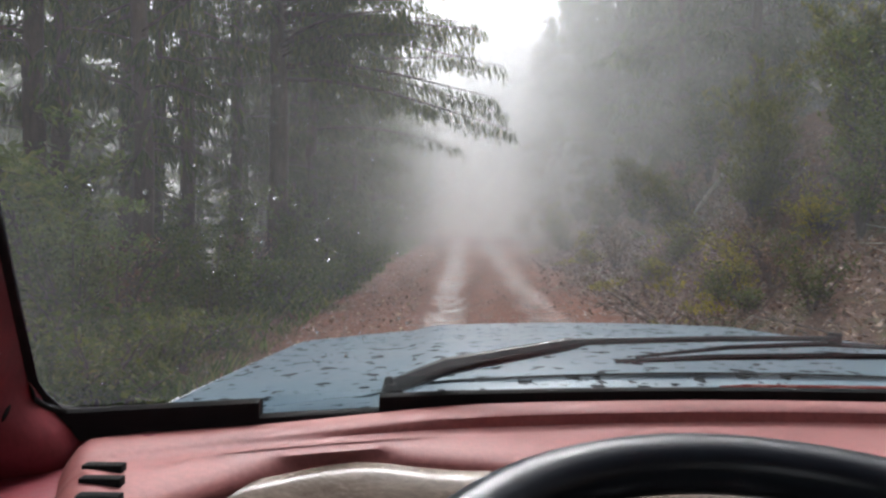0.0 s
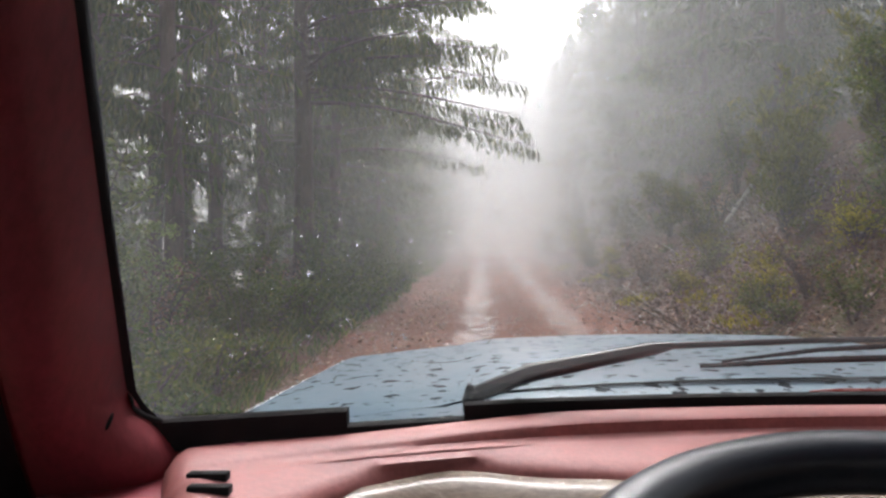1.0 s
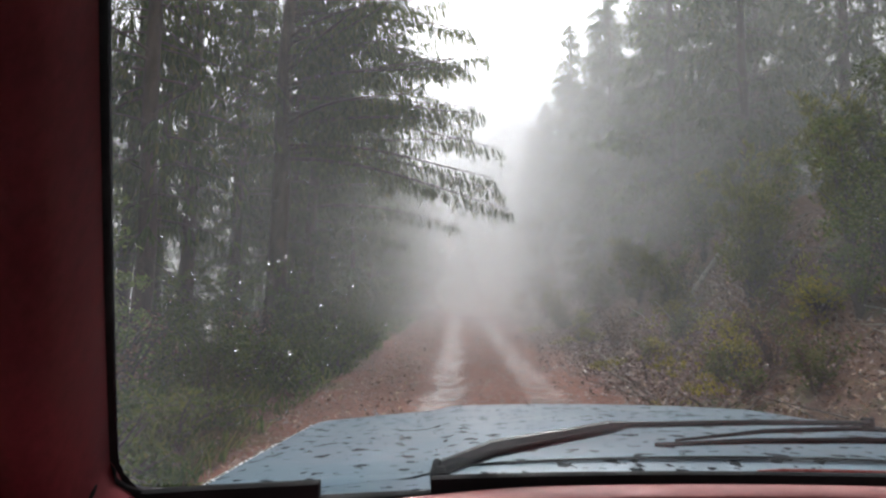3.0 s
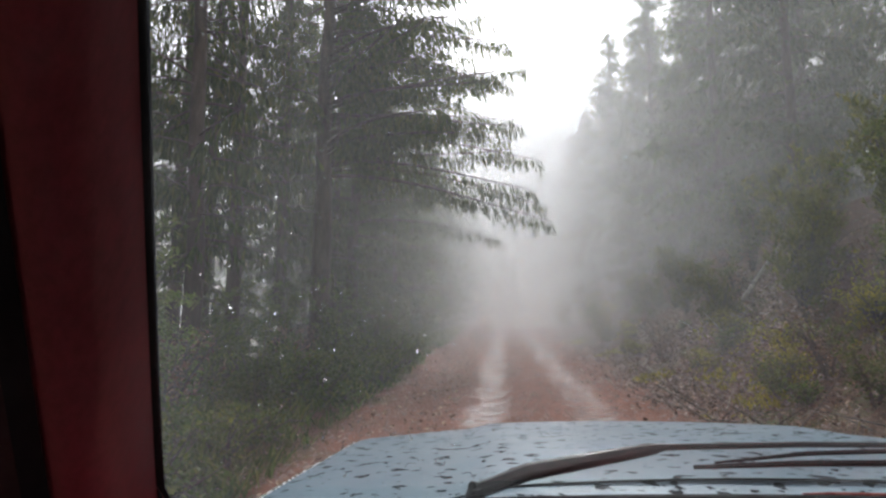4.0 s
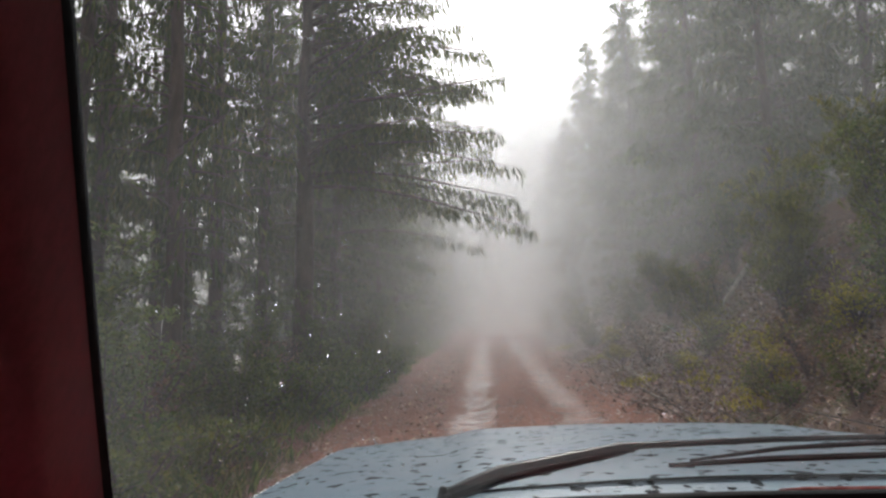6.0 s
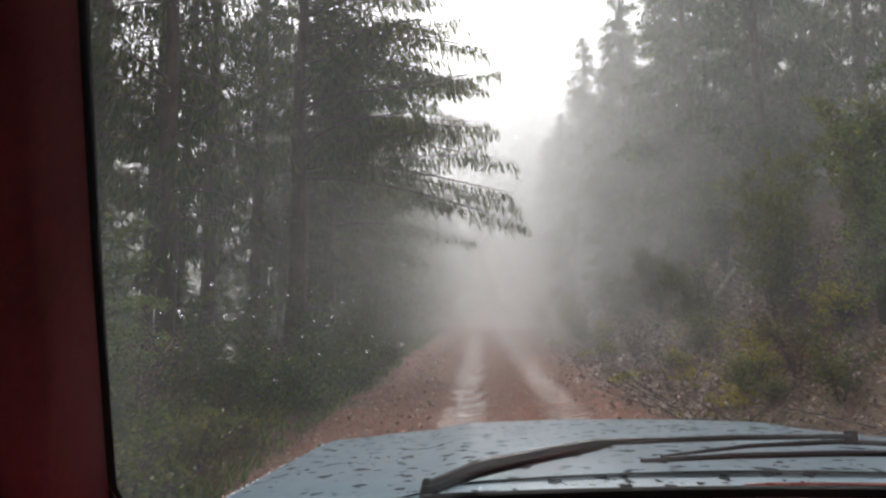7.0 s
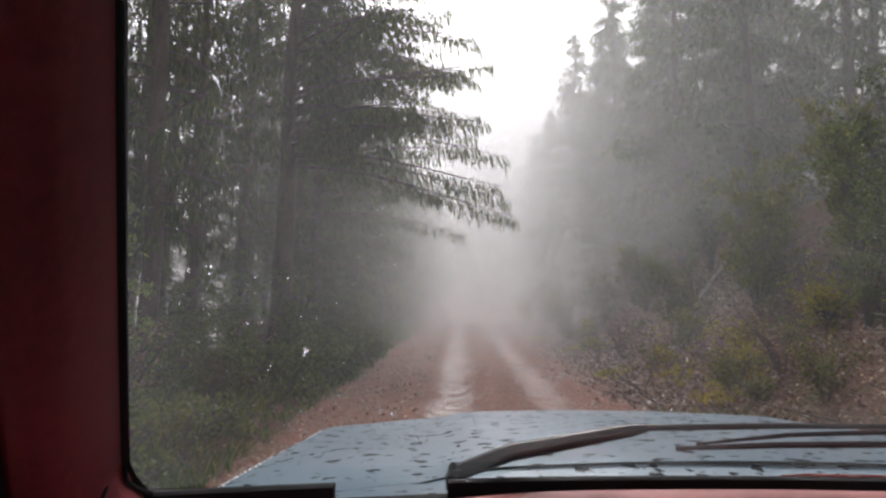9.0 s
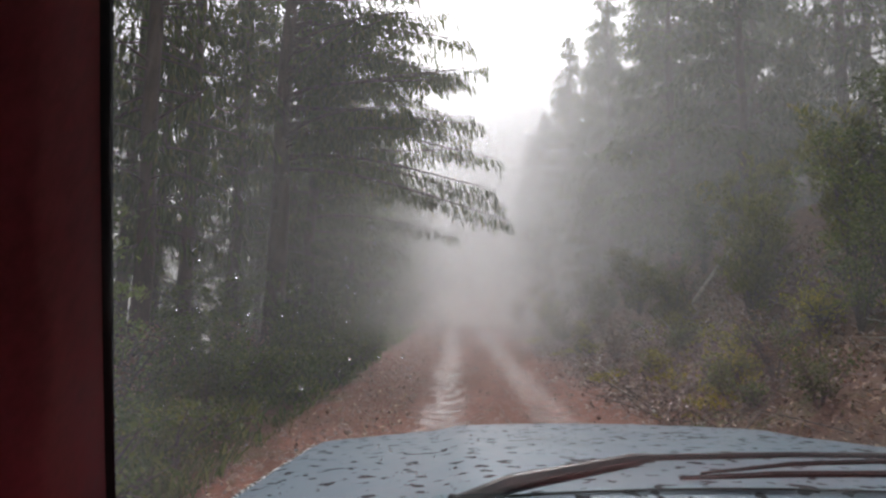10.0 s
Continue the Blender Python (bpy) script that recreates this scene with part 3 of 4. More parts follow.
scatter("fallen_sticks", "thin dead sticks strewn over the leafy bank", "sticks", DEAD, 420, 12, right_foot, stick)
scatter("pale_sticks", "pale broken sticks among the fallen leaves", "sticks", PALEWOOD, 90, 13, right_foot, stick)
scatter("pale_leaves", "large pale wet leaves lying in drifts on the bank", "leaf litter", PALELITTER, 7500, 9, drift, pale_leaf)
scatter("verge_leaves", "scattered brown leaves on the clay verge", "leaf litter", LITTER, 3500, 6, lambda r: ((lambda y: (centre(y) - 1.3 - abs(r.gauss(0, 1.2)), y))(5 + 40 * r.random() ** 1.6)), flat_leaf)
scatter("gravel", "small reddish stones pressed into the clay track", "gravel", STONE, 12000, 7, lambda r: ((lambda y: (centre(y) + r.uniform(-2.9, 2.6), y))(5 + 40 * r.random() ** 1.8)), pebble)
MOSS_AT = [(3.9, 9.4), (4.4, 10.1), (3.6, 13.6), (4.1, 11.6), (3.8, 19.5), (4.6, 22.5), (3.7, 26), (5.3, 9.2), (4.9, 12.4), (5.6, 9.9), (6.0, 11.2), (5.2, 14.8)]


def mossy(r):
    x, y = r.choice(MOSS_AT)
    return x + r.gauss(0, 0.25), y + r.gauss(0, 0.4)


scatter("yellow_moss", "yellow-green moss and dying bracken on the bank", "moss", MOSS, 420, 8, mossy, tuft(0.06, 0.2, 0.016, 8))


# ---- the vehicle: red inside, weathered blue-grey bonnet ----
RED = surface("red_vinyl", (0.25, 0.077, 0.075), (0.4, 0.145, 0.137), 6, (0.48, 0.68), relief=0.25, dist=0.0015, fine=140)
PILLAR = surface("crimson_pillar_vinyl", (0.13, 0.02, 0.029), (0.235, 0.044, 0.056), 4, (0.3, 0.48), relief=0.2, dist=0.001, fine=130, stretch=(1, 1, 0.4))
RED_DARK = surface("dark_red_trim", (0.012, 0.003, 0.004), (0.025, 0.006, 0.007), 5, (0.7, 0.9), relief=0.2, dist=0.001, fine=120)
RUBBER = surface("black_rubber", (0.005, 0.005, 0.006), (0.013, 0.013, 0.015), 12, (0.6, 0.85), relief=0.2, dist=0.001, spec=0.2)
WHEELSKIN = surface("steering_wheel_vinyl", (0.009, 0.012, 0.019), (0.016, 0.02, 0.028), 3, (0.28, 0.32), relief=0.0, dist=0.0008, fine=12)
CHROME = surface("dull_chrome", (0.5, 0.5, 0.5), (0.7, 0.7, 0.7), 10, (0.15, 0.35), metal=1.0, relief=0.05)
STEEL = surface("black_painted_steel", (0.01, 0.01, 0.012), (0.025, 0.025, 0.028), 20, (0.6, 0.8), relief=0.1, dist=0.001)
WETBLACK = surface("wet_black_steel", (0.006, 0.006, 0.008), (0.016, 0.016, 0.019), 25, (0.38, 0.6), relief=0.25, dist=0.002, fine=180, spec=0.22)
TYRE = surface("tyre_rubber", (0.012, 0.012, 0.012), (0.05, 0.04, 0.035), 5, (0.7, 0.9))
CLOTH = surface("grey_cloth", (0.05, 0.045, 0.045), (0.1, 0.09, 0.09), 10, (0.8, 0.95))
# the lens's brown reflections are painted into its colour as patches
GAUGE = surface("gauge_lens", (0.13, 0.09, 0.07), (0.36, 0.3, 0.25), 9, (0.12, 0.3), relief=0.05, stretch=(1, 3, 3))
REDPAINT = surface("red_body_paint", (0.25, 0.035, 0.03), (0.34, 0.06, 0.05), 3, (0.2, 0.35), relief=0.05)

m, nt, b = nodes("weathered_blue_grey_paint")
wear = grain(nt, 3.5, 6, 0.65)
fleck = grain(nt, 60, 4, 0.6)
streak = grain(nt, 30.0, 3, 0.55, True, (0.9, 1.0, 1.0))
coat = ramp(nt, wear, [(0.3, (0.056, 0.11, 0.155)), (0.7, (0.095, 0.165, 0.215))])
coat = mix(nt, 0.2, coat, ramp(nt, fleck, [(0.3, (0.06, 0.08, 0.11)), (0.7, (0.2, 0.25, 0.3))]))
# dark reflections in water drops, painted into the colour as blots
drop_reflect = ramp(nt, streak, [(0.6, (0, 0, 0)), (0.62, (1, 1, 1))])
nt.links.new(mix(nt, drop_reflect, coat, (0.008, 0.01, 0.014)), b.inputs["Base Color"])
nt.links.new(mix(nt, drop_reflect, ramp(nt, wear, [(0.3, (0.28, 0.28, 0.28)), (0.7, (0.42, 0.42, 0.42))]), (0.3, 0.3, 0.3)), b.inputs["Roughness"])
nt.links.new(mix(nt, drop_reflect, (0.3, 0.3, 0.3), (0.0, 0.0, 0.0)), b.inputs["Coat Weight"])
nt.links.new(mix(nt, drop_reflect, (0.5, 0.5, 0.5), (0.05, 0.05, 0.05)), b.inputs["Specular IOR Level"])
b.inputs["Coat Roughness"].default_value = 0.15
bump(nt, b, fleck, 0.12, 0.002)
# matt black mixed in keeps the painted drop reflections dark
matt = add(nt, "ShaderNodeBsdfDiffuse", Color=(0.012, 0.016, 0.02, 1))
blotted = nt.nodes.new("ShaderNodeMixShader")
thin = nt.nodes.new("ShaderNodeMath")
thin.operation = "MULTIPLY"
thin.inputs[1].default_value = 0.85
nt.links.new(drop_reflect, thin.inputs[0])
nt.links.new(thin.outputs[0], blotted.inputs[0])
nt.links.new(b.outputs[0], blotted.inputs[1])
nt.links.new(matt.outputs[0], blotted.inputs[2])
nt.links.new(blotted.outputs[0], nt.nodes["Material Output"].inputs["Surface"])
PAINT = m

m, nt, b = nodes("wet_windscreen")
nt.nodes.remove(b)
clear = nt.nodes.new("ShaderNodeBsdfTransparent")
gloss = add(nt, "ShaderNodeBsdfGlossy", Roughness=0.03)
veil = add(nt, "ShaderNodeBsdfTranslucent", Color=(0.8, 0.82, 0.85, 1))
m1, m2 = nt.nodes.new("ShaderNodeMixShader"), nt.nodes.new("ShaderNodeMixShader")
lw = add(nt, "ShaderNodeFresnel", IOR=1.2)
nt.links.new(lw.outputs[0], m1.inputs[0])
nt.links.new(clear.outputs[0], m1.inputs[1])
nt.links.new(gloss.outputs[0], m1.inputs[2])
film = ramp(nt, grain(nt, 4, 5, 0.6), [(0.35, (0.014, 0.014, 0.014)), (0.7, (0.045, 0.045, 0.045))])
gx_ = nt.nodes.new("ShaderNodeSeparateXYZ")
nt.links.new(nt.nodes.new("ShaderNodeTexCoord").outputs["Object"], gx_.inputs[0])
unwiped = nt.nodes.new("ShaderNodeMapRange")
unwiped.interpolation_type = "SMOOTHSTEP"
for k_, v_ in (("From Min", -0.33), ("From Max", -0.25), ("To Min", 0.014), ("To Max", 0.0)):
    unwiped.inputs[k_].default_value = v_
nt.links.new(gx_.outputs[0], unwiped.inputs["Value"])
smear = nt.nodes.new("ShaderNodeMath")
nt.links.new(film, smear.inputs[0])
nt.links.new(unwiped.outputs[0], smear.inputs[1])
nt.links.new(smear.outputs[0], m2.inputs[0])
nt.links.new(m1.outputs[0], m2.inputs[1])
nt.links.new(veil.outputs[0], m2.inputs[2])
nt.links.new(m2.outputs[0], nt.nodes["Material Output"].inputs["Surface"])
WINDSCREEN = m
m, nt, b = nodes("rain_drop")
b.inputs["Base Color"].default_value = (0.9, 0.92, 0.94, 1)
b.inputs["Roughness"].default_value = 0.12
b.inputs["Transmission Weight"].default_value = 1.0
b.inputs["IOR"].default_value = 1.33
DROP = m

MIDX, HALF = 0.47, 0.804
truck = thing("pickup_truck", "old pickup with red cab and weathered blue-grey bonnet", "truck")


def base_line(x):
    """The foot of the windscreen."""
    u = (x - MIDX) / HALF
    return Vector((x, 0.973 - 0.289 * u * u, 1.323 + 0.039 * u * u))


def glass(x, k):
    """A point k of the way (1 is about 0.4 m) up the windscreen, above the foot at x."""
    u = (x - MIDX) / HALF
    return base_line(x) + Vector((-0.087 * u * k, -0.22 * k, 0.334 * k))


def loft(rings, closed=False, ends=True):
    """A skin over rings of equal length."""
    bm = bmesh.new()
    vs = [[bm.verts.new(p) for p in ring] for ring in rings]
    n = len(rings[0])
    for a, c in zip(vs, vs[1:]):
        for i in range(n if closed else n - 1):
            j = (i + 1) % n
            bm.faces.new((a[i], a[j], c[j], c[i]))
    if closed and ends:
        bm.faces.new(vs[0][::-1])
        bm.faces.new(vs[-1])
    bmesh.ops.recalc_face_normals(bm, faces=bm.faces)
    return bm


def rod(pts, radii, sides=12):
    s = Soup()
    s.tube([Vector(p) for p in pts], radii if isinstance(radii, list) else [radii] * len(pts), sides)
    bm = bmesh.new()
    vs = [bm.verts.new(p) for p in s.v]
    for f in s.f:
        bm.faces.new([vs[i] for i in f])
    return bm


def block(lo, hi, bevel=0.01):
    bm = bmesh.new()
    bmesh.ops.create_cube(bm, size=1)
    for v in bm.verts:
        v.co = Vector([lo[i] + (hi[i] - lo[i]) * (v.co[i] + 0.5) for i in range(3)])
    if bevel:
        bmesh.ops.bevel(bm, geom=list(bm.edges), offset=bevel, segments=2, affect="EDGES", profile=0.5)
    return bm


# bonnet
def bonnet_z(x, y):
    u = abs(x - MIDX)
    z = 1.318 - 0.026 * max(0, (y - 1.08) / 0.97) ** 1.5
    z += 0.008 * (1 - min(1, u / 0.47) ** 2)
    z -= 0.016 * smooth(0.44, 0.54, u)
    z -= 0.022 * smooth(0.5, 0.86, u)
    z -= 0.05 * smooth(0.82, 0.87, u) ** 2
    front = 2.06 - 0.16 * (u / 0.86) ** 2.2
    z -= 0.16 * max(0, (y - front + 0.05) / 0.12) ** 2
    return z


rows_ = []
for j in range(41):
    ring = []
    for i in range(61):
        x = MIDX + 0.868 * (2 * i / 60 - 1)
        u = abs(x - MIDX)
        front = 2.11 - 0.16 * (u / 0.86) ** 2.2
        back = 1.06 - 0.16 * (u / 0.86) ** 2
        y = back + (front - back) * j / 40
        ring.append((MIDX + (x - MIDX) * 1.03, y + 0.134 * j / 40, bonnet_z(x, y) - 0.0387 * j / 40))
    rows_.append(ring)
bonnet = part("bonnet", loft(rows_), PAINT, truck, "weathered blue-grey bonnet with dark drop reflections painted in")
sol = bonnet.modifiers.new("thickness", "SOLIDIFY")
sol.thickness, sol.offset, sol.use_rim = 0.012, -1, False
gap = [(MIDX + 0.85 * (2 * i / 40 - 1), 1.057 - 0.16 * (0.85 * (2 * i / 40 - 1) / 0.86) ** 2, bonnet_z(MIDX + 0.82 * (2 * i / 40 - 1), 1.06) - 0.0005) for i in range(41)]
part("bonnet_gap", rod(gap, 0.0022, 6), RUBBER, truck, "thin dark gap behind the bonnet")
# added chrome rods imitate the highlight where the bonnet's fold catches the sky
for s in (-1, 1):
    rim = [(MIDX + s * 0.888, 0.95 + 1.06 * i / 16, bonnet_z(MIDX + s * 0.845, min(1.8, 1.0 + 0.9 * i / 16)) - 0.036 * i / 16 - 0.006) for i in range(17)]
    part("bonnet_highlight_rod", rod(rim, 0.0035, 8), CHROME, truck, "thin bright rod imitating the highlight on the bonnet edge")
# cowl below the glass
rows_ = []
for k in range(5):
    ring = []
    for i in range(41):
        x = MIDX + 0.83 * (2 * i / 40 - 1)
        back = 1.06 - 0.16 * (abs(x - MIDX) / 0.86) ** 2
        foot = base_line(x) + Vector((0, 0.008, -0.02))
        end = Vector((x, max(back + 0.02, foot.y + 0.03), bonnet_z(x, back) - 0.001))
        ring.append(tuple(foot.lerp(end, k / 4)))
    rows_.append(ring)
part("cowl", loft(rows_), PAINT, truck, "blue-grey cowl strip behind the bonnet")
# added red strip imitating a red reflection along the foot of the glass
line = [base_line(0.42 + 0.8 * i / 20) + Vector((0, 0.016, -0.002)) for i in range(21)]
part("red_reflection_strip", rod(line, [0.0008] + [0.0035] * 19 + [0.0008], 6), REDPAINT, truck, "thin red strip imitating a reflection along the glass")
for x in (-0.025, 0.965):
    z = bonnet_z(x, 1.28) - 0.008
    part("washer_nozzle", rod([(x, 1.28, z - 0.004), (x, 1.28, z + 0.003), (x, 1.276, z + 0.005)], [0.006, 0.005, 0.0025], 10), STEEL, truck, "small black washer nozzle")
# fenders, grille and bumper
for s in (-1, 1):
    x = MIDX + s * 0.886
    rings = []
    for y in (0.62, 0.9, 1.2, 1.5, 1.8, 2.05):
        zt = bonnet_z(MIDX + s * 0.86, min(1.8, max(y, 1.0))) - 0.02 - 0.034 * max(0, y - 0.95)
        zb = 0.55 if not 1.05 < y < 1.95 else 0.86
        rings.append([(x - s * 0.02, y, zt), (x + s * 0.005, y, zt - 0.06), (x + s * 0.02, y, zt - 0.3), (x + s * 0.01, y, zb)])
    f = part("fender", loft(rings), PAINT, truck)
    f.modifiers.new("thickness", "SOLIDIFY").thickness = 0.02
part("grille", block((MIDX - 0.86, 2.02, 0.72), (MIDX + 0.86, 2.15, 1.13), 0.03), STEEL, truck, "dark grille")
bumper = part("bumper", block((MIDX - 0.9, 2.16, 0.5), (MIDX + 0.9, 2.3, 0.68), 0.03), CHROME, truck, "dull chrome bumper")
for s in (-1, 1):
    bm = bmesh.new()
    bmesh.ops.create_cone(bm, cap_ends=True, segments=24, radius1=0.1, radius2=0.09, depth=0.06, matrix=pose(MIDX + s * 0.62, 2.17, 0.95, 90))
    part("headlight", bm, CHROME, truck)
part("chassis", block((MIDX - 0.5, -2.6, 0.45), (MIDX + 0.5, 2.0, 0.62), 0.02), STEEL, truck)
for s in (-1, 1):
    for y in (1.45, -1.55):
        z = land(MIDX + s * 0.74, y) + 0.36
        bm = bmesh.new()
        ring = [(0.2, -0.1), (0.33, -0.115), (0.37, -0.09), (0.375, 0.0), (0.37, 0.09), (0.33, 0.115), (0.2, 0.1)]
        rings = [[(MIDX + s * 0.74 + w, y + r_ * math.cos(a), z + r_ * math.sin(a)) for r_, w in ring] for a in [2 * math.pi * k / 32 for k in range(33)]]
        w_ob = part("wheel", loft(rings), TYRE, truck, "muddy black tyre")
        bm = bmesh.new()
        bmesh.ops.create_cone(bm, cap_ends=True, segments=24, radius1=0.205, radius2=0.19, depth=0.12, matrix=pose(MIDX + s * 0.76, y, z, 0, 90))
        part("rim", bm, CHROME, w_ob)
# load bed, cab back, roof, doors
bed = part("load_bed", block((MIDX - 0.84, -2.7, 0.62), (MIDX + 0.84, -0.92, 0.72), 0.02), PAINT, truck)
for lo, hi in (((-0.86, -2.7), (-0.8, -0.92)), ((0.8, -2.7), (0.86, -0.92)), ((-0.8, -0.97), (0.8, -0.92)), ((-0.8, -2.7), (0.8, -2.65))):
    part("bed_wall", block((MIDX + lo[0], lo[1], 0.7), (MIDX + hi[0], hi[1], 1.2), 0.015), PAINT, bed)
part("cab_floor", block((MIDX - 0.82, -0.85, 0.62), (MIDX + 0.82, 1.0, 0.7), 0.02), CLOTH, truck)
part("firewall", block((MIDX - 0.8, 0.9, 0.7), (MIDX + 0.8, 0.94, 1.29), 0.01), STEEL, truck)
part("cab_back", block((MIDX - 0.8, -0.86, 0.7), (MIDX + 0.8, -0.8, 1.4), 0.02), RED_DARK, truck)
rings = []
for y, z in ((-0.86, 1.93), (-0.6, 1.97), (0.0, 1.98), (0.35, 1.965), (0.52, 1.93)):
    rings.append([(MIDX + 0.74 * (2 * i / 12 - 1), y - 0.27 * (2 * i / 12 - 1) ** 2 * max(0, y) / 0.52, z - 0.06 * abs(2 * i / 12 - 1) ** 4) for i in range(13)])
roof = part("roof", loft(rings), REDPAINT, truck)
roof.modifiers.new("thickness", "SOLIDIFY").thickness = 0.05
for s in (-1, 1):
    x = MIDX + s * 0.84
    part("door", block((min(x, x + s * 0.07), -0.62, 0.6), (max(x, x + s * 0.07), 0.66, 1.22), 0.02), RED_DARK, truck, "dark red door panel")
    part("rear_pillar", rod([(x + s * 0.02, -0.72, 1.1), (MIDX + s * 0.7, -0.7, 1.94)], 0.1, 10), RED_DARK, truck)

# windscreen pillars: red trim on the cab side, black seal beside the glass and the door
AX = Vector((0.0835, -0.22, 0.334))


def sweep_profile(prof, s, k0, k1, n=26, flare=0.0):
    """A pillar section swept up the windscreen's side; flare curves its foot in towards the middle."""
    rings = []
    for j in range(n + 1):
        k = k0 + (k1 - k0) * (j / n) ** 1.8
        ring = []
        for x, y in prof:
            p = Vector((x + 0.0073 + 0.004 * (k - 0.45) * (k - 1.1), y - 0.034, 1.362)) + AX * k
            near = smooth(-0.405, -0.363, x)
            p.x += flare * near * (1 - smooth(-0.14, 0.1, k))
            if s > 0:
                p.x = 2 * MIDX - p.x
            ring.append(tuple(p))
        rings.append(ring)
    return loft(rings, True)


for s in (-1, 1):
    trim_prof = [(-0.3625, 0.715), (-0.363, 0.69), (-0.3665, 0.667), (-0.3725, 0.651), (-0.382, 0.638), (-0.394, 0.63), (-0.409, 0.627), (-0.445, 0.625), (-0.45, 0.66), (-0.41, 0.715)]
    trim = part("pillar_trim", sweep_profile(trim_prof, s, -0.35, 1.75, flare=0.05), PILLAR, truck, "worn crimson windscreen pillar trim")
    groove = [(-0.407, 0.623), (-0.411, 0.612), (-0.42, 0.603), (-0.44, 0.615), (-0.44, 0.64)]
    part("pillar_groove", sweep_profile(groove, s, -0.35, 1.75), RUBBER, truck, "black seam beside the pillar")
    frame_prof = [(-0.418, 0.605), (-0.421, 0.597), (-0.426, 0.588), (-0.433, 0.581), (-0.455, 0.6), (-0.45, 0.63)]
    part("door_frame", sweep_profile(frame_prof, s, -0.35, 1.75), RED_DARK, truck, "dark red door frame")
    seal_prof = [(-0.431, 0.583), (-0.435, 0.572), (-0.444, 0.559), (-0.45, 0.56), (-0.465, 0.59), (-0.46, 0.61)]
    part("door_seal", sweep_profile(seal_prof, s, -0.35, 1.75), RUBBER, truck, "black rubber door seal")
    out_prof = [(-0.372, 0.727), (-0.41, 0.722), (-0.456, 0.665), (-0.485, 0.625), (-0.495, 0.66), (-0.42, 0.752), (-0.385, 0.755)]
    part("outer_pillar", sweep_profile(out_prof, s, -0.3, 1.75), REDPAINT, truck)
    edge_prof = [(-0.3575, 0.72), (-0.3625, 0.713), (-0.37, 0.72), (-0.378, 0.735), (-0.371, 0.738)]
    part("pillar_seal", sweep_profile(edge_prof, s, -0.04, 1.75, flare=0.05), RUBBER, truck)

bm = bmesh.new()
bmesh.ops.create_icosphere(bm, subdivisions=2, radius=1, matrix=Matrix.Translation((-0.341, 0.6225, 1.3745)) @ Vector((0.91, -0.38, 0.19)).to_track_quat("Z", "Y").to_matrix().to_4x4() @ Matrix.Rotation(radians(-35), 4, "Z") @ Matrix.Diagonal((0.0022, 0.008, 0.0012, 1)))
part("scuff", bm, RUBBER, truck, "small dark cut in the pillar trim")

# glass
rings = [[tuple(glass(MIDX + 0.83 * (2 * i / 30 - 1), k * 1.75 / 8) + Vector((0, 0.012, 0))) for i in range(31)] for k in range(9)]
pane = part("windscreen", loft(rings), WINDSCREEN, truck, "wet windscreen glass")
pane.visible_shadow = False
rd = random.Random(9)
drops = bmesh.new()
for i in range(380):
    x, k = rd.uniform(-0.33, -0.02) if rd.random() < 0.8 else rd.uniform(-0.1, 1.1), rd.uniform(0.05, 1.4)
    p = glass(x, k) + Vector((0, 0.0145, 0.001))
    q = rd.uniform(0.0006, 0.0017) * (1.4 if rd.random() < 0.15 else 1)
    bmesh.ops.create_icosphere(drops, subdivisions=1, radius=q, matrix=Matrix.Translation(p) @ Matrix.Rotation(radians(-57), 4, "X") @ Matrix.Diagonal((1.0, 1.2, 0.55, 1)))
dr = part("rain_drops", drops, DROP, pane, "clear rain drops")

# rubber strip along the foot of the glass, with a notch by the wiper
def strip(x0, x1, low, high, n):
    rings = []
    for i in range(n + 1):
        x = x0 + (x1 - x0) * i / n
        p = base_line(x)
        rings.append([tuple(p + Vector((0, dy, dz))) for dy, dz in ((-0.009, low), (-0.008, high - 0.003), (-0.004, high), (0.003, high), (0.006, high - 0.004), (0.006, low))])
    return loft(rings, True)


part("glass_seal", strip(-0.345, -0.171, -0.03, 0.0, 10), RUBBER, truck, "black windscreen seal")
part("glass_seal", strip(-0.171, -0.046, -0.03, -0.017, 8), RUBBER, truck, "black windscreen seal")
part("glass_seal", strip(-0.046, 1.275, -0.03, 0.0, 40), RUBBER, truck, "black windscreen seal")

# corner pieces by the pillar
part("corner_trim", block((-0.43, 0.42, 1.0), (-0.255, 0.7, 1.312), 0.03), PILLAR, truck)
part("corner_filler", block((-0.41, 0.7, 1.15), (-0.25, 0.73, 1.33), 0.008), PILLAR, truck)
bm = bmesh.new()
foot = [glass(-0.352, -0.02) + Vector((0, 0.006, -0.004))]
arc = [glass(-0.352 + 0.036 * (1 - math.cos(radians(90 * k / 8))), 0.085 * (1 - math.sin(radians(90 * k / 8)))) + Vector((0, 0.006, 0)) for k in range(9)]
vs = [bm.verts.new(p) for p in foot + arc]
for k in range(8):
    bm.faces.new((vs[0], vs[k + 1], vs[k + 2]))
cs = part("corner_seal", bm, RUBBER, truck, "rounded black seal corner")
cs.modifiers.new("thickness", "SOLIDIFY").thickness = 0.01
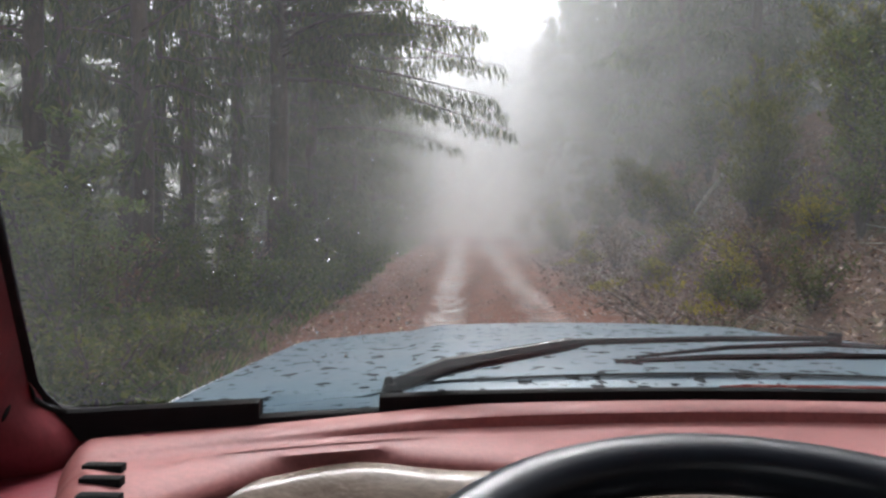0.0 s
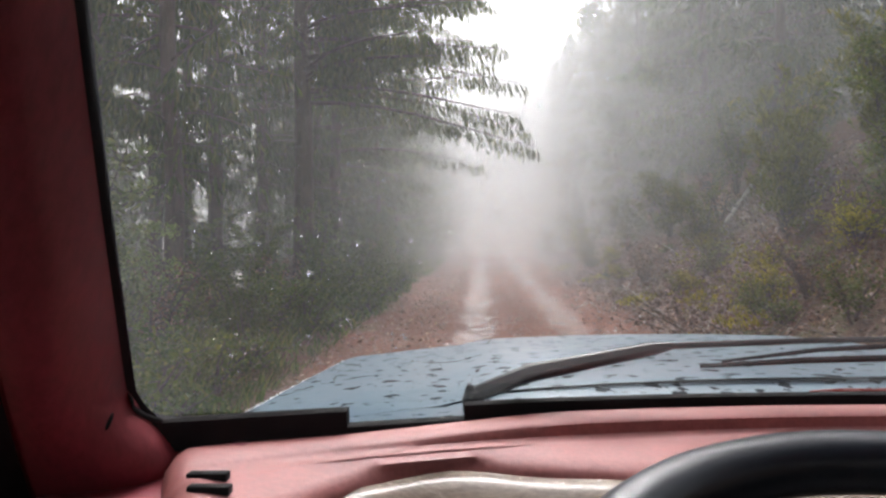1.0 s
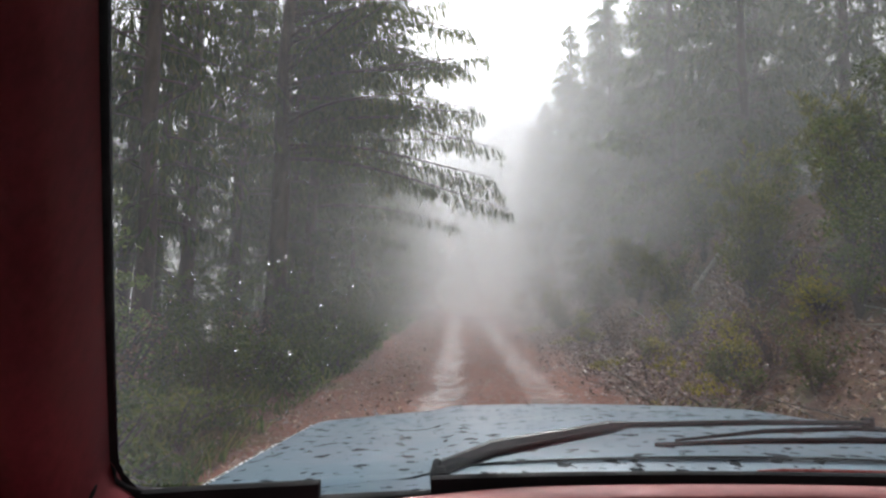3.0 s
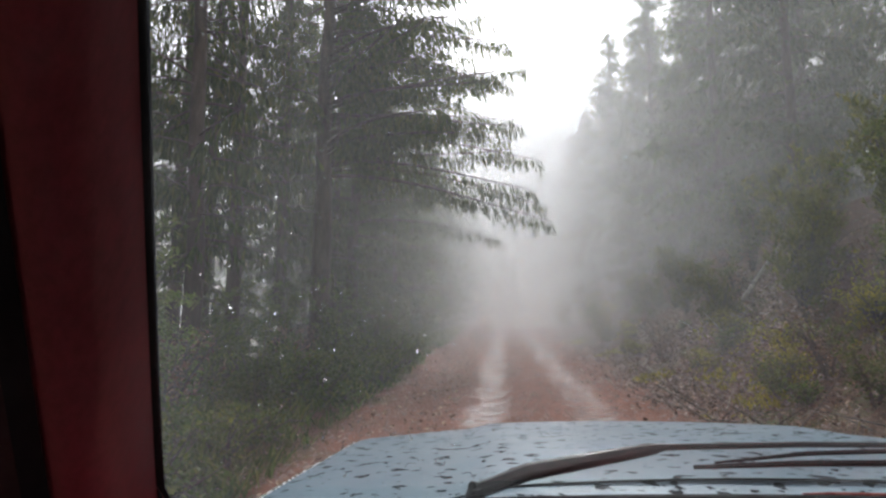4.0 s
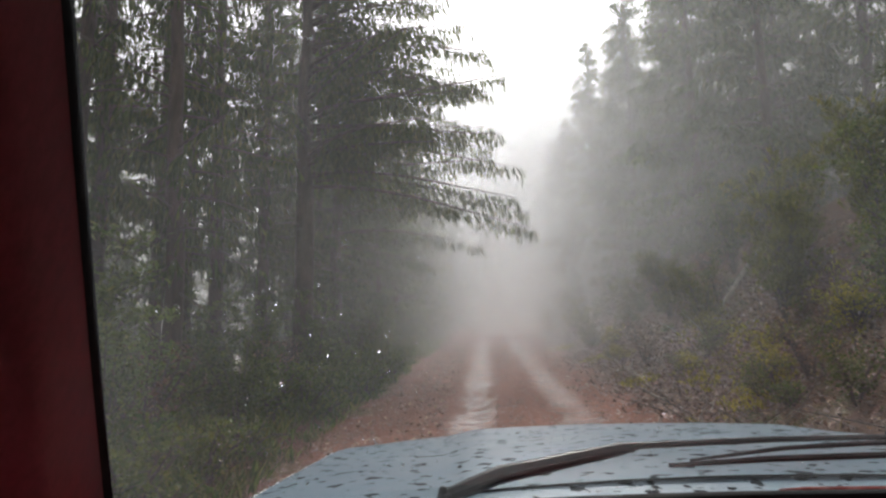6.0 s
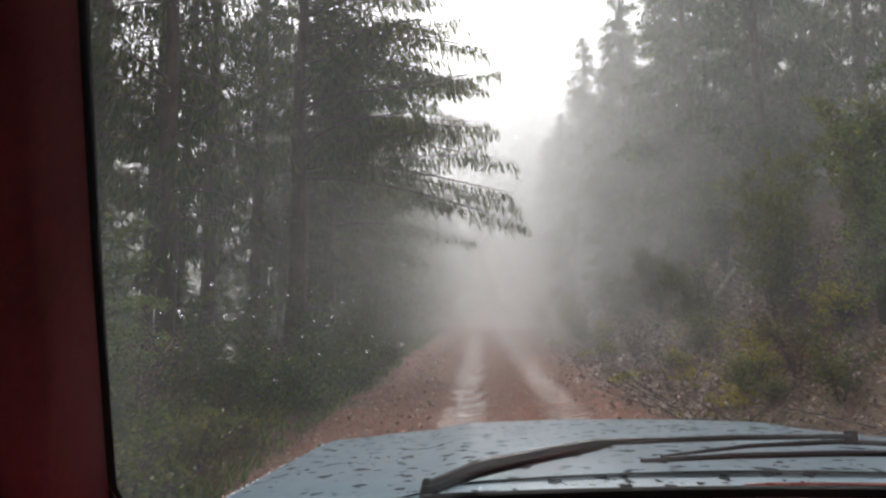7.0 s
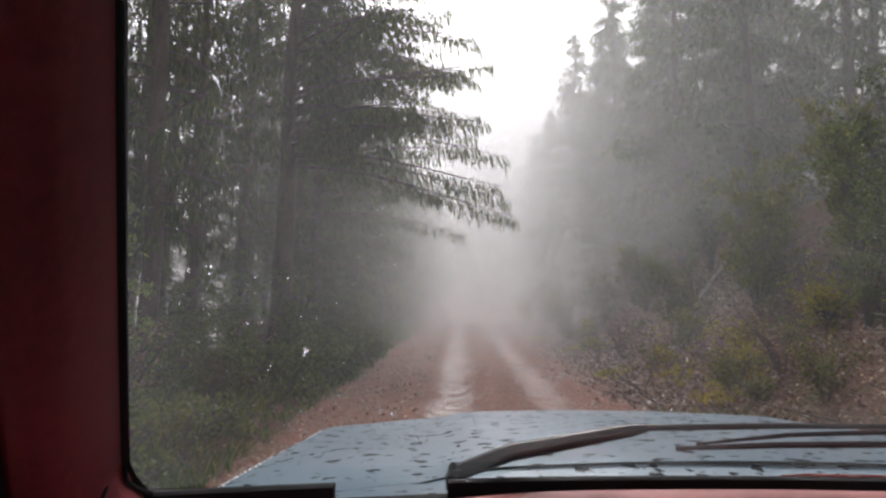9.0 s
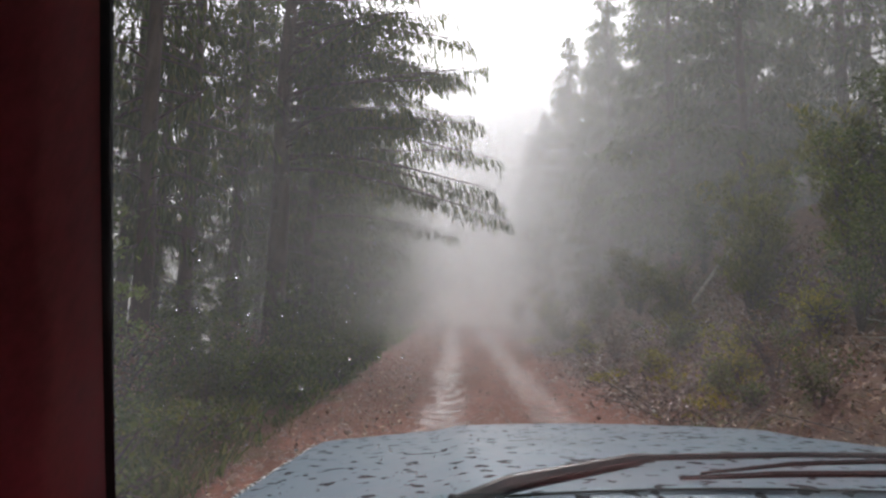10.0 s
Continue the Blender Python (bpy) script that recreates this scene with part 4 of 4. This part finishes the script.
# dashboard
def dash_ring(x):
    p = base_line(x)
    y0 = p.y - 0.013
    step = 0.06 + 0.94 * smooth(-0.18, 0.12, x)
    low = smooth(-0.3, -0.04, x)
    yf = 0.56 + 0.18 * low
    top = p.z - 0.026 + 0.012 * smooth(-0.2, 0.1, x)
    y1 = y0 - 0.05
    pad = top - 0.004 - 0.013 * step
    ye = min(y1 - 0.045, yf + 0.03)
    pts = [(y0, top - 0.03), (y0, top), (y0 - 0.02, top + 0.001), (y1, top + 0.0005), (y1 - 0.004, top - 0.002), (y1 - 0.007, top - 0.003 - 0.011 * step), (y1 - 0.014, pad),
           (y1 - 0.03, pad + 0.001), ((y1 + ye) / 2, pad + 0.001), (ye, pad - 0.003), (min(ye, yf + 0.012) - 0.001, pad - 0.007), (yf + 0.003, pad - 0.014), (yf, pad - 0.022), (yf + 0.006, pad - 0.032),
           (yf + 0.03, pad - 0.12), (yf + 0.05, pad - 0.3), (y0, pad - 0.3)]
    out = []
    for y, z in pts:
        edge = -0.34 + max(0, 0.72 - y) * 0.45
        xx = x + (edge + 0.335) * (1 - smooth(-0.335, 0.0, x))
        drop = 0.02 * max(0, (-0.31 - x) / 0.025) ** 2
        out.append((xx, y, z - drop))
    return out


xs_ = [-0.335 + 0.0108 * i for i in range(150)]
dash = part("dashboard", loft([dash_ring(x) for x in xs_], True), RED, truck, "faded red vinyl dashboard")
for y, z in ((0.622, 1.3325), (0.598, 1.33), (0.574, 1.3255)):
    x = -0.318 + (0.72 - y) * 0.45
    part("vent_slot", block((x, y - 0.005, 1.3), (x + 0.034, y + 0.005, z), 0.001), RUBBER, dash, "dark air vent slot")
# instrument lens below the lip
rings = []
for k in range(9):
    ring = []
    for i in range(41):
        x = -0.235 + 0.022 * i
        yf = 0.56 + 0.18 * smooth(-0.3, -0.04, x)
        lip = base_line(x).z - 0.03 + 0.012 * smooth(-0.2, 0.1, x) - 0.013 * (0.06 + 0.94 * smooth(-0.18, 0.12, x))
        fall = 0.05 * max(0, (4 - i) / 4) ** 2
        ring.append((x, yf - 0.003 - 0.014 * k, lip - 0.0145 - 0.004 * k - 0.0016 * k * k - fall + 0.0012 * math.sin(i * 0.9)))
    rings.append(ring)
g = part("instrument_panel", loft(rings), GAUGE, dash, "grey-brown instrument lens with reflections painted in")
g.modifiers.new("thickness", "SOLIDIFY").thickness = 0.006

# steering wheel
CW = Vector((0.21, 0.32, 1.332))
e1 = Vector((1, 0, 0))
e2 = Vector((0, 0.985, 0.174)).normalized()


def around(a, r):
    return CW + r * (math.cos(radians(a)) * e1 + math.sin(radians(a)) * e2)


wheel = part("steering_wheel", rod([around(360 * k / 64, 0.212) for k in range(65)], 0.0205, 18), WHEELSKIN, truck, "black steering wheel")
nrm = e1.cross(e2)
hub = CW - nrm * 0.06
part("hub", rod([hub + nrm * 0.03, hub + nrm * 0.02, hub - nrm * 0.05], [0.055, 0.075, 0.06], 20), WHEELSKIN, wheel)
for a in (200, 340):
    p = around(a, 0.205)
    part("spoke", rod([p, hub.lerp(p, 0.5) + nrm * 0.005, hub], [0.012, 0.016, 0.022], 10), WHEELSKIN, wheel)
part("steering_column", rod([hub - nrm * 0.04, hub - nrm * 0.4], 0.035, 16), STEEL, truck)
part("bench_seat", block((MIDX - 0.72, -0.75, 0.85), (MIDX + 0.72, -0.2, 1.02), 0.05), CLOTH, truck)

# wiper, parked low across the glass
piv = Vector((-0.035, 0.9, 1.333))
def on_glass(x, k, off=0.019):
    return glass(x, k) + Vector((0, off, off * 0.6))
wiper = part("wiper", rod([piv + Vector((0, 0, -0.03)), piv, piv + Vector((0, -0.004, 0.012))], [0.012, 0.014, 0.01], 14), WETBLACK, truck, "black windscreen wiper")
arm = part("wiper_arm", rod([piv + Vector((0, 0, 0.004)), on_glass(0.03, 0.055), on_glass(0.19, 0.15), on_glass(0.215, 0.161), on_glass(0.4, 0.178), on_glass(0.56, 0.182)], [0.01, 0.0115, 0.0085, 0.0045, 0.004, 0.0035], 8), WETBLACK, wiper, "wet black wiper arm")
part("pivot_cap", rod([piv + Vector((-0.004, -0.004, 0.008)), piv + Vector((-0.004, -0.006, 0.014)), piv + Vector((-0.004, -0.006, 0.018))], [0.007, 0.006, 0.003], 12), WETBLACK, wiper, "small wet pivot cap")
blade = part("wiper_blade", rod([on_glass(0.26, 0.085, 0.014), on_glass(0.4, 0.105, 0.014), on_glass(0.55, 0.115, 0.014), on_glass(0.84, 0.12, 0.014)], [0.0032, 0.0048, 0.0048, 0.0032], 6), RUBBER, wiper, "black rubber wiper blade")
part("blade_bridge", rod([on_glass(0.29, 0.095, 0.018), on_glass(0.42, 0.13, 0.022), on_glass(0.55, 0.15, 0.022), on_glass(0.7, 0.135, 0.018), on_glass(0.8, 0.124, 0.018)], [0.002, 0.0035, 0.004, 0.0035, 0.002], 6), WETBLACK, blade)
part("blade_clip", block(on_glass(0.55, 0.165, 0.015), on_glass(0.57, 0.192, 0.026), 0.002), WETBLACK, wiper, "black clip joining arm and blade")
